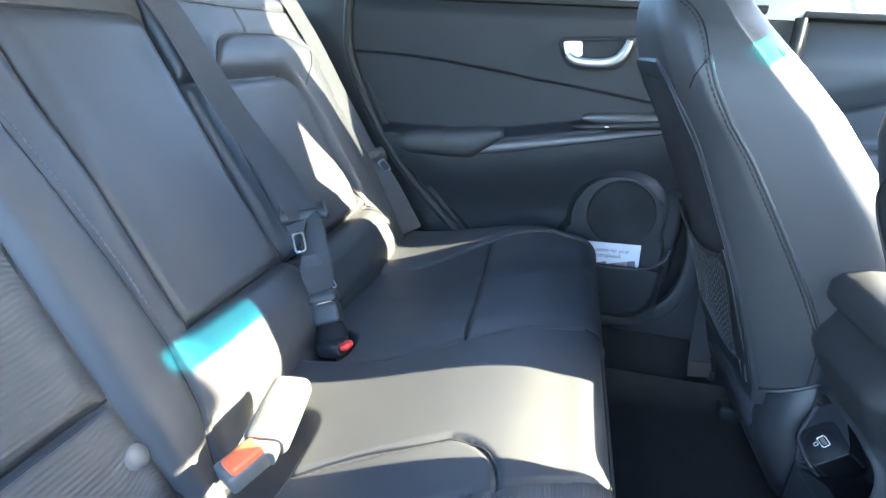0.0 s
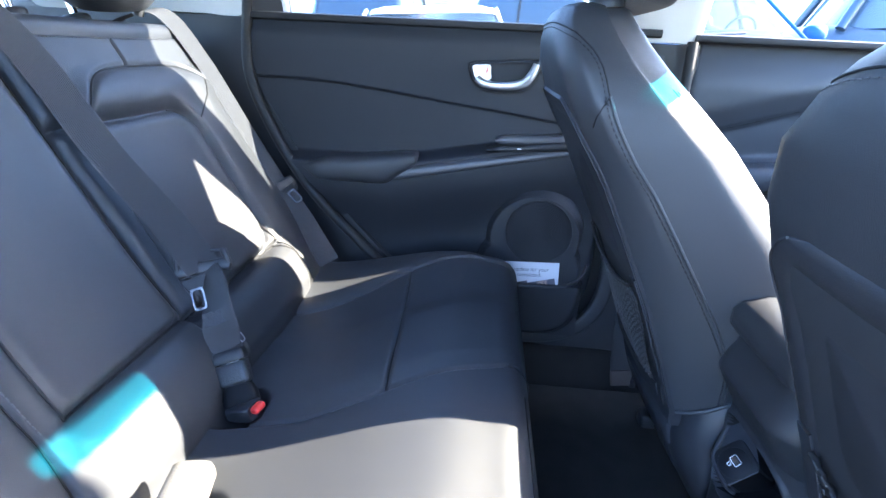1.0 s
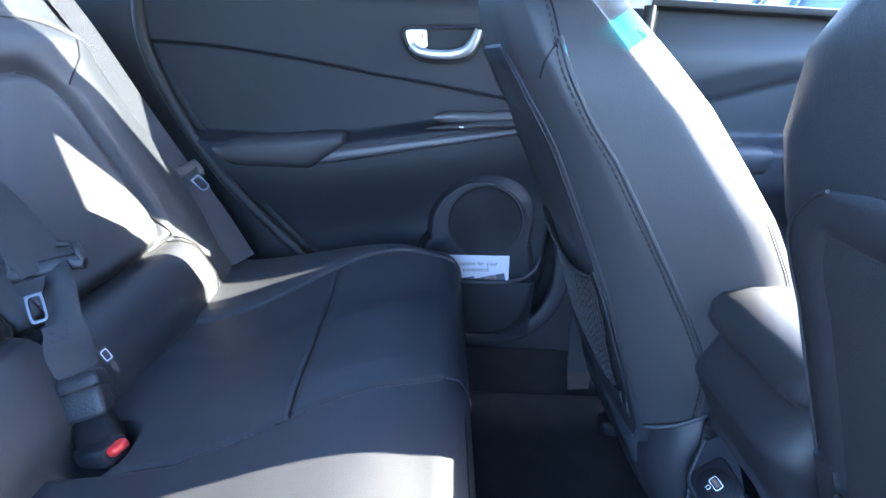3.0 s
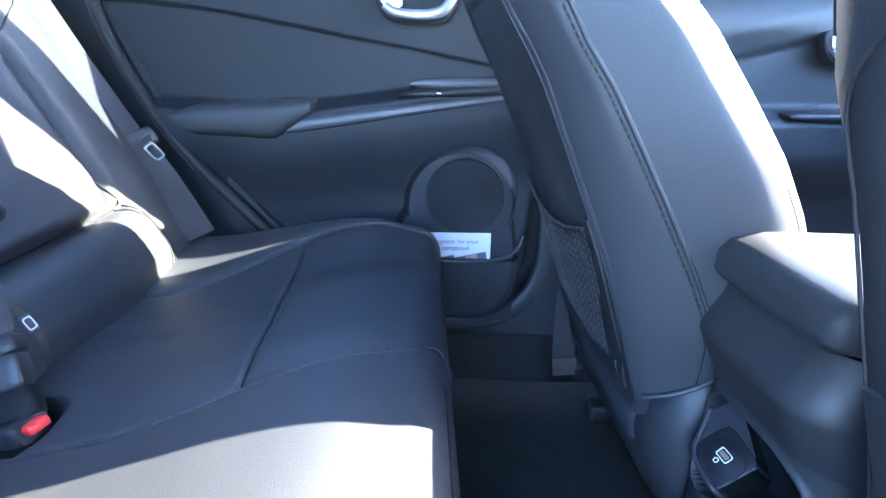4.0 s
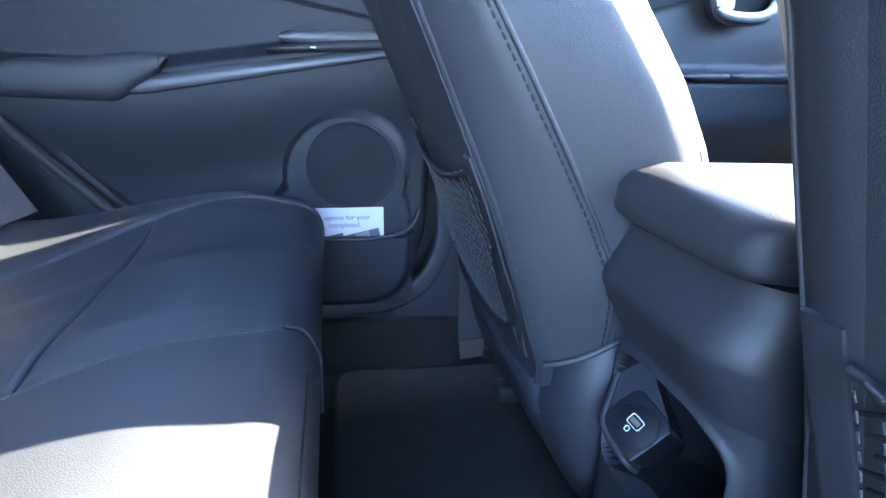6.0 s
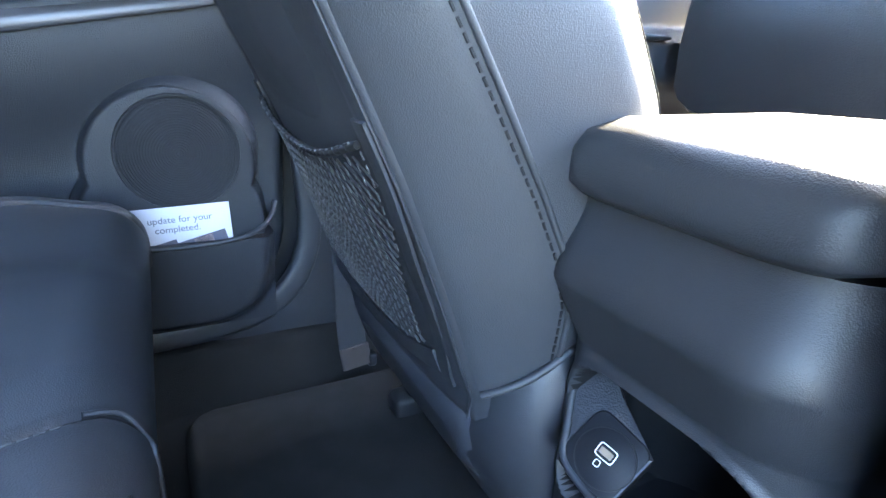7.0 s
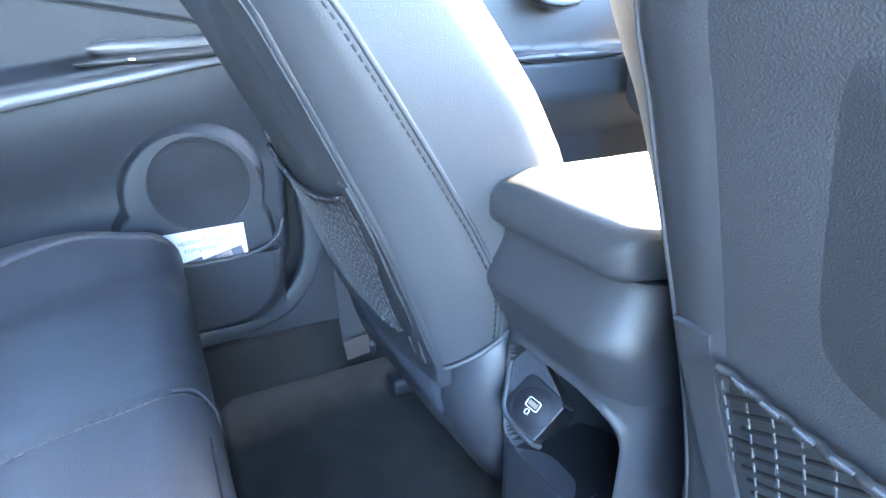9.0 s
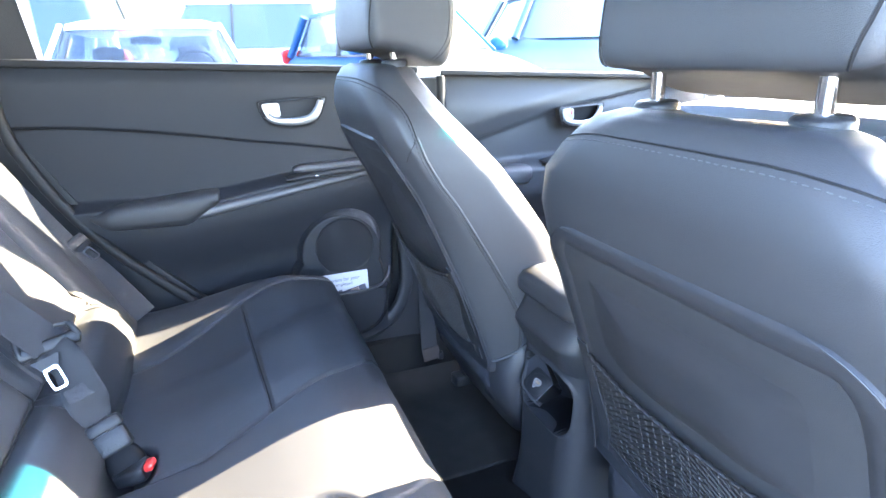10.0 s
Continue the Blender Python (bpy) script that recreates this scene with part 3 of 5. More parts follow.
# map pocket with its lip
part("map_pocket", pad((0, DOOR_Y - 0.068, 0), (1, 0, 0), (0, 0, 1), (0, -1, 0), (0.18, 0.418), (0.50, 0.63),
     lambda x, z: 0.030 * step(1.04, 0.86, bump2(x, z, 0.298, 0.63, 0.122, 0.128, 3.0)) - 0.02, 44, 30, -0.045), DOORSKIN, door_1, "open map pocket")
part("pocket_lip", tube(smooth_line([(0.185, 0.672, 0.629), (0.24, 0.671, 0.628), (0.33, 0.671, 0.628), (0.385, 0.674, 0.636), (0.412, 0.688, 0.650), (0.425, 0.712, 0.668)], 6), 0.0035, 8), PLASTIC, door_1, "rounded pocket lip")

# leaflet in the pocket
def lettering(name, text, size, at, turn, material, parent):
    cu = bpy.data.curves.new(name, "FONT")
    cu.body, cu.size, cu.extrude = text, size, 0.0002
    tmp = new("tmp_text", cu)
    me = bpy.data.meshes.new_from_object(tmp.evaluated_get(bpy.context.evaluated_depsgraph_get()))
    bpy.data.objects.remove(tmp)
    bm = bmesh.new()
    bm.from_mesh(me)
    bpy.data.meshes.remove(me)
    bm.transform(Matrix.Translation(at) @ turn)
    return part(name, bm, material, parent, smooth=False)


leaflet = thing("leaflet", "white printed service card standing in the door pocket", "card", (0.312, 0.70, 0.60))
LEAF = Matrix.Rotation(radians(90), 4, "X")
LEAF = Matrix.Rotation(radians(-6), 4, "X") @ Matrix.Rotation(radians(-2), 4, "Y") @ LEAF
def leaf_at(u, v, d=0.0):
    return Vector((0.304, 0.682, 0.634)) + LEAF.to_3x3() @ Vector((u, v, d))


leaf_box = bmesh.new()
box((0, 0, 0), (0.120, 0.115, 0.0008), 0, 1, None, leaf_box)
leaf_box.transform(Matrix.Translation(leaf_at(0, -0.015)) @ LEAF)
part("sheet", leaf_box, CARD, leaflet)
lettering("printed_line", "update for your", 0.0115, leaf_at(-0.035, 0.023, 0.0008), LEAF, INK, leaflet)
lettering("printed_line", "completed.", 0.0115, leaf_at(-0.028, 0.011, 0.0008), LEAF, INK, leaflet)
for (a, b, w, hh), m_ in (((0.012, -0.010, 0.085, 0.020), INK), ((0.026, -0.003, 0.022, 0.010), SKINTONE), ((-0.02, -0.004, 0.03, 0.006), INK)):
    pb = bmesh.new()
    box((0, 0, 0), (w, hh, 0.0006), 0, 1, Matrix.Rotation(radians(12), 4, "Z"), pb)
    pb.transform(Matrix.Translation(leaf_at(a, b, 0.0006)) @ LEAF)
    part("picture", pb, m_, leaflet)

# lower belt run and anchor on the middle pillar
pillar_belt = thing("seat_belt", "dark front seat belt running to its floor anchor", "seat belt", (0.52, 0.69, 0.39), group="seat belts")
run = smooth_line([(0.520, 0.704, 0.74), (0.521, 0.698, 0.62), (0.523, 0.690, 0.50), (0.526, 0.682, 0.435), (0.530, 0.676, 0.405)], 5)
part("webbing", ribbon(run, [(1, 0, 0.1)] * len(run), 0.044, 0.0028), BELT, pillar_belt)
part("webbing_end", ribbon([(0.527, 0.679, 0.435), (0.531, 0.672, 0.402)], [(1, 0, 0.1)] * 2, 0.047, 0.006), BELTEND, pillar_belt, "brown worn end of the belt")
part("anchor", box((0.556, 0.680, 0.408), (0.014, 0.022, 0.022), 0.004), DARK, pillar_belt)

# ---------------------------------------------------------------- front passenger door
def front_seam(x):
    return 0.945 + 0.115 * step(0.50, 1.05, x) + 0.05 * step(0.95, 1.35, x)


def front_door_h(x, z):
    s = front_seam(x)
    h = 0.022 + 0.010 * step(s - 0.004, s + 0.004, z) + 0.012 * step(s, s + 0.05, z) - 0.030 * step(1.04, 1.14, z)
    t = z - (0.865 + 0.06 * (x - 0.7))
    h += 0.050 * step(-0.14, -0.03, t) * step(0.05, 0.02, t)
    return h + rounded(min(x - 0.565, 0.08), 0.02)


door_2 = thing("door_2", "closed front passenger car door with dark moulded trim", "car door", (0.95, 0.77, 0.42), kind="structure")
FD_Y = 0.775
# lighter than the rear door's plastic: the stronger light here is put into colour
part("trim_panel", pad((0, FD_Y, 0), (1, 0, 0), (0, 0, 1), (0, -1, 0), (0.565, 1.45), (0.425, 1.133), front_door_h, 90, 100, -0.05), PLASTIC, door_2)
part("seam", tube([(x, FD_Y - 0.026, front_seam(x)) for x in np.linspace(0.58, 1.4, 40)], 0.0016, 6), CREASE, door_2)
part("window_sill", loft([oval((x, 0.757, 1.133), (0, 1, 0), (0, 0, 1), 0.030, 0.008, 4, 14) for x in (0.565, 1.0, 1.45)]), RUBBER, door_2, "black rubber window sill")
part("arm_rest", loft([oval((x, 0.730, z), (0, 1, 0), (0, 0, 1), a, b, 3, 24) for x, z, a, b in ((0.60, 0.868, 0.02, 0.012), (0.63, 0.872, 0.036, 0.026), (0.76, 0.878, 0.038, 0.03), (0.81, 0.880, 0.036, 0.026), (0.83, 0.885, 0.02, 0.012))]), LEATHER, door_2, "padded black arm rest")
part("trim_strip", loft([oval((x, 0.722, 0.868 + 0.10 * (x - 0.83)), (0, 1, 0), (0, 0, 1), 0.014, hh, 3, 18) for x, hh in ((0.82, 0.003), (0.86, 0.010), (1.05, 0.011), (1.3, 0.006))]), SATIN, door_2, "satin grey trim strip")
fsw = part("switch_panel", loft([oval((x, 0.725, 0.910 + 0.04 * (x - 0.88)), (0, 1, 0), (0, 0, 1), 0.03, hh, 3, 18) for x, hh in ((0.86, 0.003), (0.90, 0.009), (1.05, 0.010), (1.12, 0.004))]), DARK, door_2, "dark window switch panel")
part("switch", box((0.965, 0.698, 0.915), (0.026, 0.012, 0.008), 0.003), DARK, fsw)
inside_handle(door_2, 0.970, 1.030, 0.716, k=0.86)
tagged(part("front_door_seal", tube(smooth_line([(0.556, 0.712, 1.125), (0.556, 0.704, 1.0), (0.556, 0.700, 0.85), (0.556, 0.700, 0.70)], 6), 0.010, 8), RUBBER), "black rubber seal along the front door opening", "seal", kind="structure")
tagged(part("door_3", slab([both(p, -1) for p in ((0.565, 0.75, 0.40), (1.45, 0.75, 0.40), (1.45, 0.75, 1.13), (0.565, 0.75, 1.13))], (0, -0.05, 0)), DOORSKIN), "closed front driver door with dark trim", "car door", kind="structure")

# the open rear door beside which one looks in, unseen, set to block daylight
OPEN = Matrix.Translation((0.545, -0.585, 0)) @ Matrix.Rotation(radians(82), 4, "Z")
door_4 = thing("door_4", "unseen open rear car door with dark moulded trim", "car door", (0.40, -0.95, 0.42), kind="structure")


def swung(bm):
    bm.transform(OPEN)
    return bm


part("trim_panel", swung(pad((0, 0, 0), (-1, 0, 0), (0, 0, 1), (0, 1, 0), (0.0, 0.80), (0.45, 1.137), lambda x, z: 0.02 + 0.03 * math.exp(-((z - 0.86) / 0.05) ** 2) + rounded(min(x, 0.80 - x, z - 0.45, 0.05), 0.02), 40, 40, -0.05)), DOORSKIN, door_4)
part("window_frame", swung(annulus([(0, 0, 1.13), (-0.80, 0, 1.13), (-0.66, 0, 1.44), (-0.02, 0, 1.44)], [(-0.04, 0, 1.15), (-0.72, 0, 1.15), (-0.62, 0, 1.41), (-0.05, 0, 1.41)], (0, 0.03, 0))), DARK, door_4)
part("pane", swung(slab([(-0.03, 0.012, 1.14), (-0.73, 0.012, 1.14), (-0.63, 0.012, 1.42), (-0.04, 0.012, 1.42)], (0, 0.004, 0))), PRIVACY, door_4)

# ================================================================ rear seat
rear_seat = thing("rear_bench", "black leather rear bench with a split backrest and stitched seams", "car seat", (0.06, MID, 0.36))


def insert_y(x):
    """Where the ribbed insert of the right-hand place begins."""
    return -0.163 + 0.535 * x


def long_seam(x):
    """The stitched seam between the middle and the outer place."""
    return float(np.interp(x, (-0.12, 0.0, 0.07, 0.15, 0.25, 0.275), (0.112, 0.120, 0.153, 0.203, 0.255, 0.258)))


def bolster_seam(x):
    return 0.400 + 0.190 * step(-0.16, 0.20, x)


def cushion_h(x, y):
    z = -0.030 + 0.045 * step(-0.12, 0.16, x) - 0.010 * step(0.16, 0.24, x)
    m = y if y > MID else 2 * MID - y                       # left and right halves mirror each other
    z += 0.012 * step(0.46, 0.58, m)                         # outer bolsters
    z += -0.006 * math.exp(-((x + 0.0) / 0.12) ** 2) * step(0.215, 0.30, m) * step(0.50, 0.40, m)
    rim = bolster_seam(x)
    z -= 0.045 * step(1.25, 0.75, (abs((x + 0.100) / 0.036) ** 3 + abs((y - 0.148) / 0.030) ** 3) ** (1 / 3))     # hollow round the middle buckle
    if y > MID:
        z += groove(y - long_seam(x), 0.0026, 0.0042) * step(-0.14, -0.11, x)
        z += 0.004 * step(0.0, 0.05, y - long_seam(x)) * step(0.16, 0.10, abs(y - long_seam(x) - 0.08))
        z += groove(x - 0.080 + 0.05 * (y - 0.3), 0.0026, 0.0042) * step(-0.004, 0.002, y - long_seam(x)) * step(rim + 0.01, rim - 0.02, y)
    else:
        # the right-hand insert: a panel with a rounded front corner
        q1, q2 = x - 0.110, y + 0.083 - 0.40 * (min(x, 0.11) + 0.035)
        z += groove((math.hypot(max(q1, 0), max(q2 + 0.05, 0)) - 0.050) if q1 > 0 else q2, 0.0036, 0.005) * step(-0.05, -0.03, x)
        z -= 0.030 * step(1.25, 0.80, (abs((x + 0.076) / 0.040) ** 3 + abs((y + 0.066) / 0.068) ** 3) ** (1 / 3))     # slot of the buckle
        z += groove(y - insert_y(x), 0.0030, 0.004) * step(0.0, 0.03, x)
    z += groove(m - rim, 0.0032, 0.005)
    z += 0.004 * step(rim - 0.005, rim + 0.03, m)
    z += 0.002 * noise.noise((x * 5, y * 5, 2)) + 0.0003 * noise.noise((x * 30, y * 30, 5))
    return z + rounded(0.270 - x, 0.045) + rounded(min(0.64 - y, y + 0.45), 0.045)


cushion_mesh = pad((0, 0, 0.690), (1, 0, 0), (0, 1, 0), (0, 0, 1), (-0.16, 0.2699), (-0.45, 0.64), cushion_h, 190, 330, -0.22)
for vert in cushion_mesh.verts:                            # the front falls back towards the floor
    if vert.co.z < 0.5 and vert.co.x > 0.1:
        vert.co.x -= 0.06
cushion = part("cushion", cushion_mesh, LEATHER, rear_seat, "black leather seat cushion")
part("cushion_base", box((0.03, MID, 0.40), (0.34, 1.06, 0.16), 0.01), CARPET, rear_seat, "carpeted seat base")
part("ribbed_insert", pad((0, 0, 0.690), (0, 1, 0), (1, 0, 0), (0, 0, 1), (-0.4, 0), (0.02, 0.262), lambda y, x: cushion_h(x, y) + 0.0012, 60, 40, -0.02, lambda x: -0.36, lambda x: insert_y(x) - 0.004), LEATHER_RIB, cushion, "black ribbed leather insert")
def on_cushion(x, y, lift=0.0):
    return Vector((x, y, 0.690 + cushion_h(x, y) + lift))


def corner_seam(t):
    """The seam of the right-hand place: along the seat, round a corner and back."""
    run = smooth_line([(-0.035, -0.083, 0), (0.01, -0.062, 0), (0.06, -0.043, 0), (0.11, -0.029, 0), (0.138, -0.032, 0), (0.153, -0.046, 0), (0.160, -0.070, 0), (0.166, -0.12, 0), (0.170, -0.20, 0), (0.172, -0.34, 0)], 8)
    return run[int(t * (len(run) - 1))]


part("seam", tube([on_cushion(x, long_seam(x), 0.0006) for x in np.linspace(-0.05, 0.262, 90)], 0.0011, 6), CREASE, cushion)
part("seam", tube([on_cushion(0.080 - 0.05 * (y - 0.3), y, 0.0006) for y in np.linspace(0.165, 0.505, 60)], 0.0011, 6), CREASE, cushion)
part("seam", tube([on_cushion(x, bolster_seam(x), 0.0006) for x in np.linspace(-0.10, 0.235, 80)], 0.0011, 6), CREASE, cushion)
part("seam", tube([on_cushion(corner_seam(t).x, corner_seam(t).y, 0.0006) for t in np.linspace(0, 1, 70)], 0.0012, 6), CREASE, cushion)
nose = [(0.2610, y, 0.690 + cushion_h(0.2610, y) + 0.0006) for y in np.linspace(-0.40, 0.20, 50)]
part("seam", tube(nose, 0.0009, 6), CREASE, cushion)
hook = smooth_line([on_cushion(0.240, 0.252, 0.0008), on_cushion(0.256, 0.259, 0.001), on_cushion(0.266, 0.256, 0.001), on_cushion(0.2695, 0.248, 0.001), (0.2702, 0.243, 0.612)], 5)
part("piping", tube(hook, 0.0018, 8), LEATHER, cushion, "raised seam at the seat's front edge")
for y in (0.243, 0.02):
    part("seam", tube([(0.2702 - (0.618 - z) * 0.405, y, z) for z in (0.612, 0.58, 0.52)], 0.0016, 6), CREASE, cushion)
line = [on_cushion(x, long_seam(x) - 0.006, 0.0005) for x in np.linspace(0.03, 0.235, 60)]
part("stitching", stitches(line, 0.0042, 0.0022, 0.0006), THREAD, cushion, "grey thread stitching")

BV, BN = Vector((-0.5, 0, 0.8660254)), Vector((0.8660254, 0, 0.5))
B0 = Vector((-0.115, 0, 0.660))


def arch(y, v, c, half, top, e=3.4):
    """Signed way from an arch-shaped outline: below 0 inside."""
    return (abs((y - c) / half) ** e + max(0.0, v / top) ** e) ** (1 / e) - 1


def field(y, v, y0, y1, v0, v1, r):
    """Signed distance from a rounded rectangle: below 0 inside."""
    qy, qv = abs(y - (y0 + y1) / 2) - (y1 - y0) / 2 + r, abs(v - (v0 + v1) / 2) - (v1 - v0) / 2 + r
    return math.hypot(max(qy, 0.0), max(qv, 0.0)) + min(max(qy, qv), 0.0) - r


def left_back_h(y, v):
    h = 0.002 * noise.noise((y * 5, v * 5, 9)) + 0.0003 * noise.noise((y * 28, v * 28, 4))
    d = field(y, v, 0.15, 0.492, 0.107, 0.377, 0.055)
    a_out = arch(y, v, 0.43, 0.20, 0.447, 4.0)
    h += -0.007 * step(0.010, -0.040, d) - 0.009 * math.exp(-(d / 0.011) ** 2) + groove(d, 0.0040, 0.0040)
    h += 0.008 * math.exp(-((v - 0.412) / 0.026) ** 2) * step(0.10, -0.02, a_out)            # roll over the panel
    h += groove(a_out * 0.22, 0.0024, 0.0040)
    h += groove(y - 0.397, 0.0028, 0.004) * step(0.445, 0.450, v) * step(0.496, 0.490, v)
    h += groove(v - 0.494, 0.0030, 0.0035)
    h += groove(v - 0.107, 0.006, 0.013) * step(0.505, 0.485, y)
    h += 0.018 * math.exp(-((v - 0.052) / 0.042) ** 4) * step(0.530, 0.490, y + 0.25 * max(0.0, 0.03 - v))    # roll at the foot
    h += 0.006 * math.exp(-((y - 0.550) / 0.040) ** 2) * step(0.45, 0.38, v)
    return h + rounded(y - 0.197, 0.016) + rounded(min(0.625 - y, 0.52 - v), 0.032)


left_back = part("backrest", pad(B0, (0, 1, 0), BV, BN, (0.197, 0.625), (-0.05, 0.52), left_back_h, 200, 260, -0.13), LEATHER, rear_seat, "black leather backrest of the narrow side")


def side_seam(v):
    """The stitched seam beside the middle place."""
    return float(np.interp(v, (-0.05, 0.0, 0.02, 0.045, 0.113, 0.20, 0.283, 0.352, 0.47), (-0.085, -0.074, -0.066, -0.055, -0.046, -0.049, -0.057, -0.065, -0.082)))


def right_back_h(y, v):
    h = 0.002 * noise.noise((y * 5, v * 5, 19)) + 0.0003 * noise.noise((y * 28, v * 28, 14))
    d = field(y, v, -0.013, 0.187, 0.115, 0.468, 0.024)
    r = field(y, v, -0.335, -0.119, -0.10, 0.385, 0.05)
    h += -0.004 * step(0.010, -0.050, d) - 0.008 * math.exp(-(d / 0.012) ** 2) * step(0.26, 0.40, v + 2.0 * max(0.0, y - 0.1)) - 0.003 * math.exp(-(d / 0.006) ** 2)
    h += groove(v - 0.115, 0.0055, 0.010) * step(-0.03, 0.0, y)
    h += 0.017 * math.exp(-((v - 0.055) / 0.048) ** 4) * step(-0.055, -0.015, y)
    h += -0.006 * step(0.010, -0.040, r) - 0.009 * math.exp(-(r / 0.012) ** 2) + groove(r, 0.0034, 0.003) + groove(v - 0.105, 0.005, 0.008) * step(0.0, -0.02, r)
    h += 0.007 * math.exp(-((y - side_seam(v) + 0.036) / 0.038) ** 4) * step(0.47, 0.42, v)
    h += groove(y - side_seam(v), 0.0034, 0.006) * step(0.48, 0.44, v)
    return h + rounded(0.193 - y, 0.012) + rounded(min(y + 0.435, 0.52 - v), 0.032)


right_back = part("backrest", pad(B0, (0, 1, 0), BV, BN, (-0.435, 0.193), (-0.05, 0.52), right_back_h, 290, 260, -0.13), LEATHER, rear_seat, "black leather backrest of the wide side")


def back_run(f, pts, lift=0.0004):
    return [B0 + Vector((0, y, 0)) + BV * v + BN * (f(y, v) + lift) for y, v in pts]


def rim_run(y0, y1, v0, v1, r, n=14):
    """Points down the outer side, round the top corners and down again of a rounded rectangle."""
    out = [(y1, v0)] + [(y1 - r + r * math.cos(a), v1 - r + r * math.sin(a)) for a in np.linspace(0, math.pi / 2, n)]
    return out + [(y0 + r + r * math.cos(a), v1 - r + r * math.sin(a)) for a in np.linspace(math.pi / 2, math.pi, n)] + [(y0, v0)]


def spread(pts, n=120):
    run = [Vector((y, v, 0)) for y, v in pts]
    total = [0.0]
    for p, q in zip(run, run[1:]):
        total.append(total[-1] + (q - p).length)
    at_ = np.linspace(0, total[-1], n)
    return list(zip(np.interp(at_, total, [p.x for p in run]), np.interp(at_, total, [p.y for p in run])))


arch_run = [(0.43 + 0.20 * u, 0.447 * (1 - abs(u) ** 4) ** 0.25) for u in np.linspace(-0.97, 0.945, 80)]
for f, owner, pts in ((left_back_h, left_back, spread([p for p in rim_run(0.15, 0.492, 0.112, 0.377, 0.055) if p[0] > 0.212])), (left_back_h, left_back, arch_run),
                      (left_back_h, left_back, [(0.397, v) for v in np.linspace(0.447, 0.492, 12)]), (left_back_h, left_back, spread([(0.560, 0.410), (0.545, 0.385), (0.500, 0.352)], 20)),
                      (left_back_h, left_back, [(y, 0.494) for y in np.linspace(0.22, 0.60, 50)]), (left_back_h, left_back, [(y, 0.107) for y in np.linspace(0.215, 0.486, 40)]),
                      (left_back_h, left_back, spread([(0.486, 0.108), (0.508, 0.075), (0.516, 0.048), (0.510, 0.018), (0.49, -0.01)], 30)), (left_back_h, left_back, spread([(0.497, 0.108), (0.520, 0.075), (0.528, 0.048), (0.522, 0.018), (0.50, -0.01)], 30)),
                      (right_back_h, right_back, spread(rim_run(-0.013, 0.187, 0.115, 0.468, 0.024))), (right_back_h, right_back, [(y, 0.115) for y in np.linspace(-0.012, 0.185, 40)]),
                      (right_back_h, right_back, [(side_seam(v), v) for v in np.linspace(-0.01, 0.46, 80)]), (right_back_h, right_back, [(y, 0.105) for y in np.linspace(-0.33, -0.121, 30)])):
    part("seam", tube(back_run(f, pts), 0.0015, 6), CREASE, owner)
line = back_run(right_back_h, [(side_seam(v) + 0.006, v) for v in np.linspace(0.12, 0.45, 80)])
part("stitching", stitches(line, 0.0042, 0.0022, 0.0007), THREAD, right_back, "grey thread stitching")
for dv in (0.488, 0.500):
    part("stitching", stitches(back_run(left_back_h, [(y, dv) for y in np.linspace(0.24, 0.59, 60)]), 0.0042, 0.0022, 0.0006), THREAD, left_back, "grey thread stitching")
    part("stitching", stitches(back_run(right_back_h, [(y, dv) for y in np.linspace(-0.40, 0.18, 80)]), 0.0042, 0.0022, 0.0006), THREAD, right_back, "grey thread stitching")
# ribbed insert of the right-hand place
for va, vb in ((0.110, 0.376), (-0.03, 0.100)):
    cut = lambda v: 0.05 - math.sqrt(max(0.0, 0.05 ** 2 - max(0.0, v - 0.335) ** 2))
    part("ribbed_insert", pad(B0, (0, 1, 0), BV, BN, (-0.33, -0.12), (va, vb), lambda y, v: right_back_h(y, v) + 0.0012, 60, 60, -0.02, lambda v: -0.329 + cut(v), lambda v: -0.125 - cut(v)), LEATHER_RIB, right_back, "black ribbed leather insert")
# child seat button
part("anchor_cap", lathe(B0 + Vector((0, -0.131, 0)) + BV * 0.050 + BN * (right_back_h(-0.131, 0.050) - 0.0005), BN, (0, 1, 0), [(0.0120, -0.01), (0.0120, 0.001), (0.0105, 0.0022), (0.006, 0.0028), (0.0005, 0.003)], 28), GREY, rear_seat, "round grey child seat anchor cap")

for back_, ya, yb in ((left_back, 0.200, 0.622), (right_back, -0.432, 0.190)):
    part("top_pad", box((-0.462, (ya + yb) / 2, 1.084), (0.20, yb - ya, 0.046), 0.016, 4), LEATHER, back_)
# head restraints
def posts(parent, pts, axis, length, r=0.006):
    ax = Vector(axis).normalized()
    for p in pts:
        p = Vector(p)
        post = part("post", tube([p - ax * 0.03, p, p + ax * length], r, 14), CHROME, parent, "chrome post")
        part("collar", lathe(p, ax, (0, 1, 0), [(0.0200, -0.006), (0.0200, 0.002), (0.0175, 0.005), (0.008, 0.006)], 24), DARK, post)


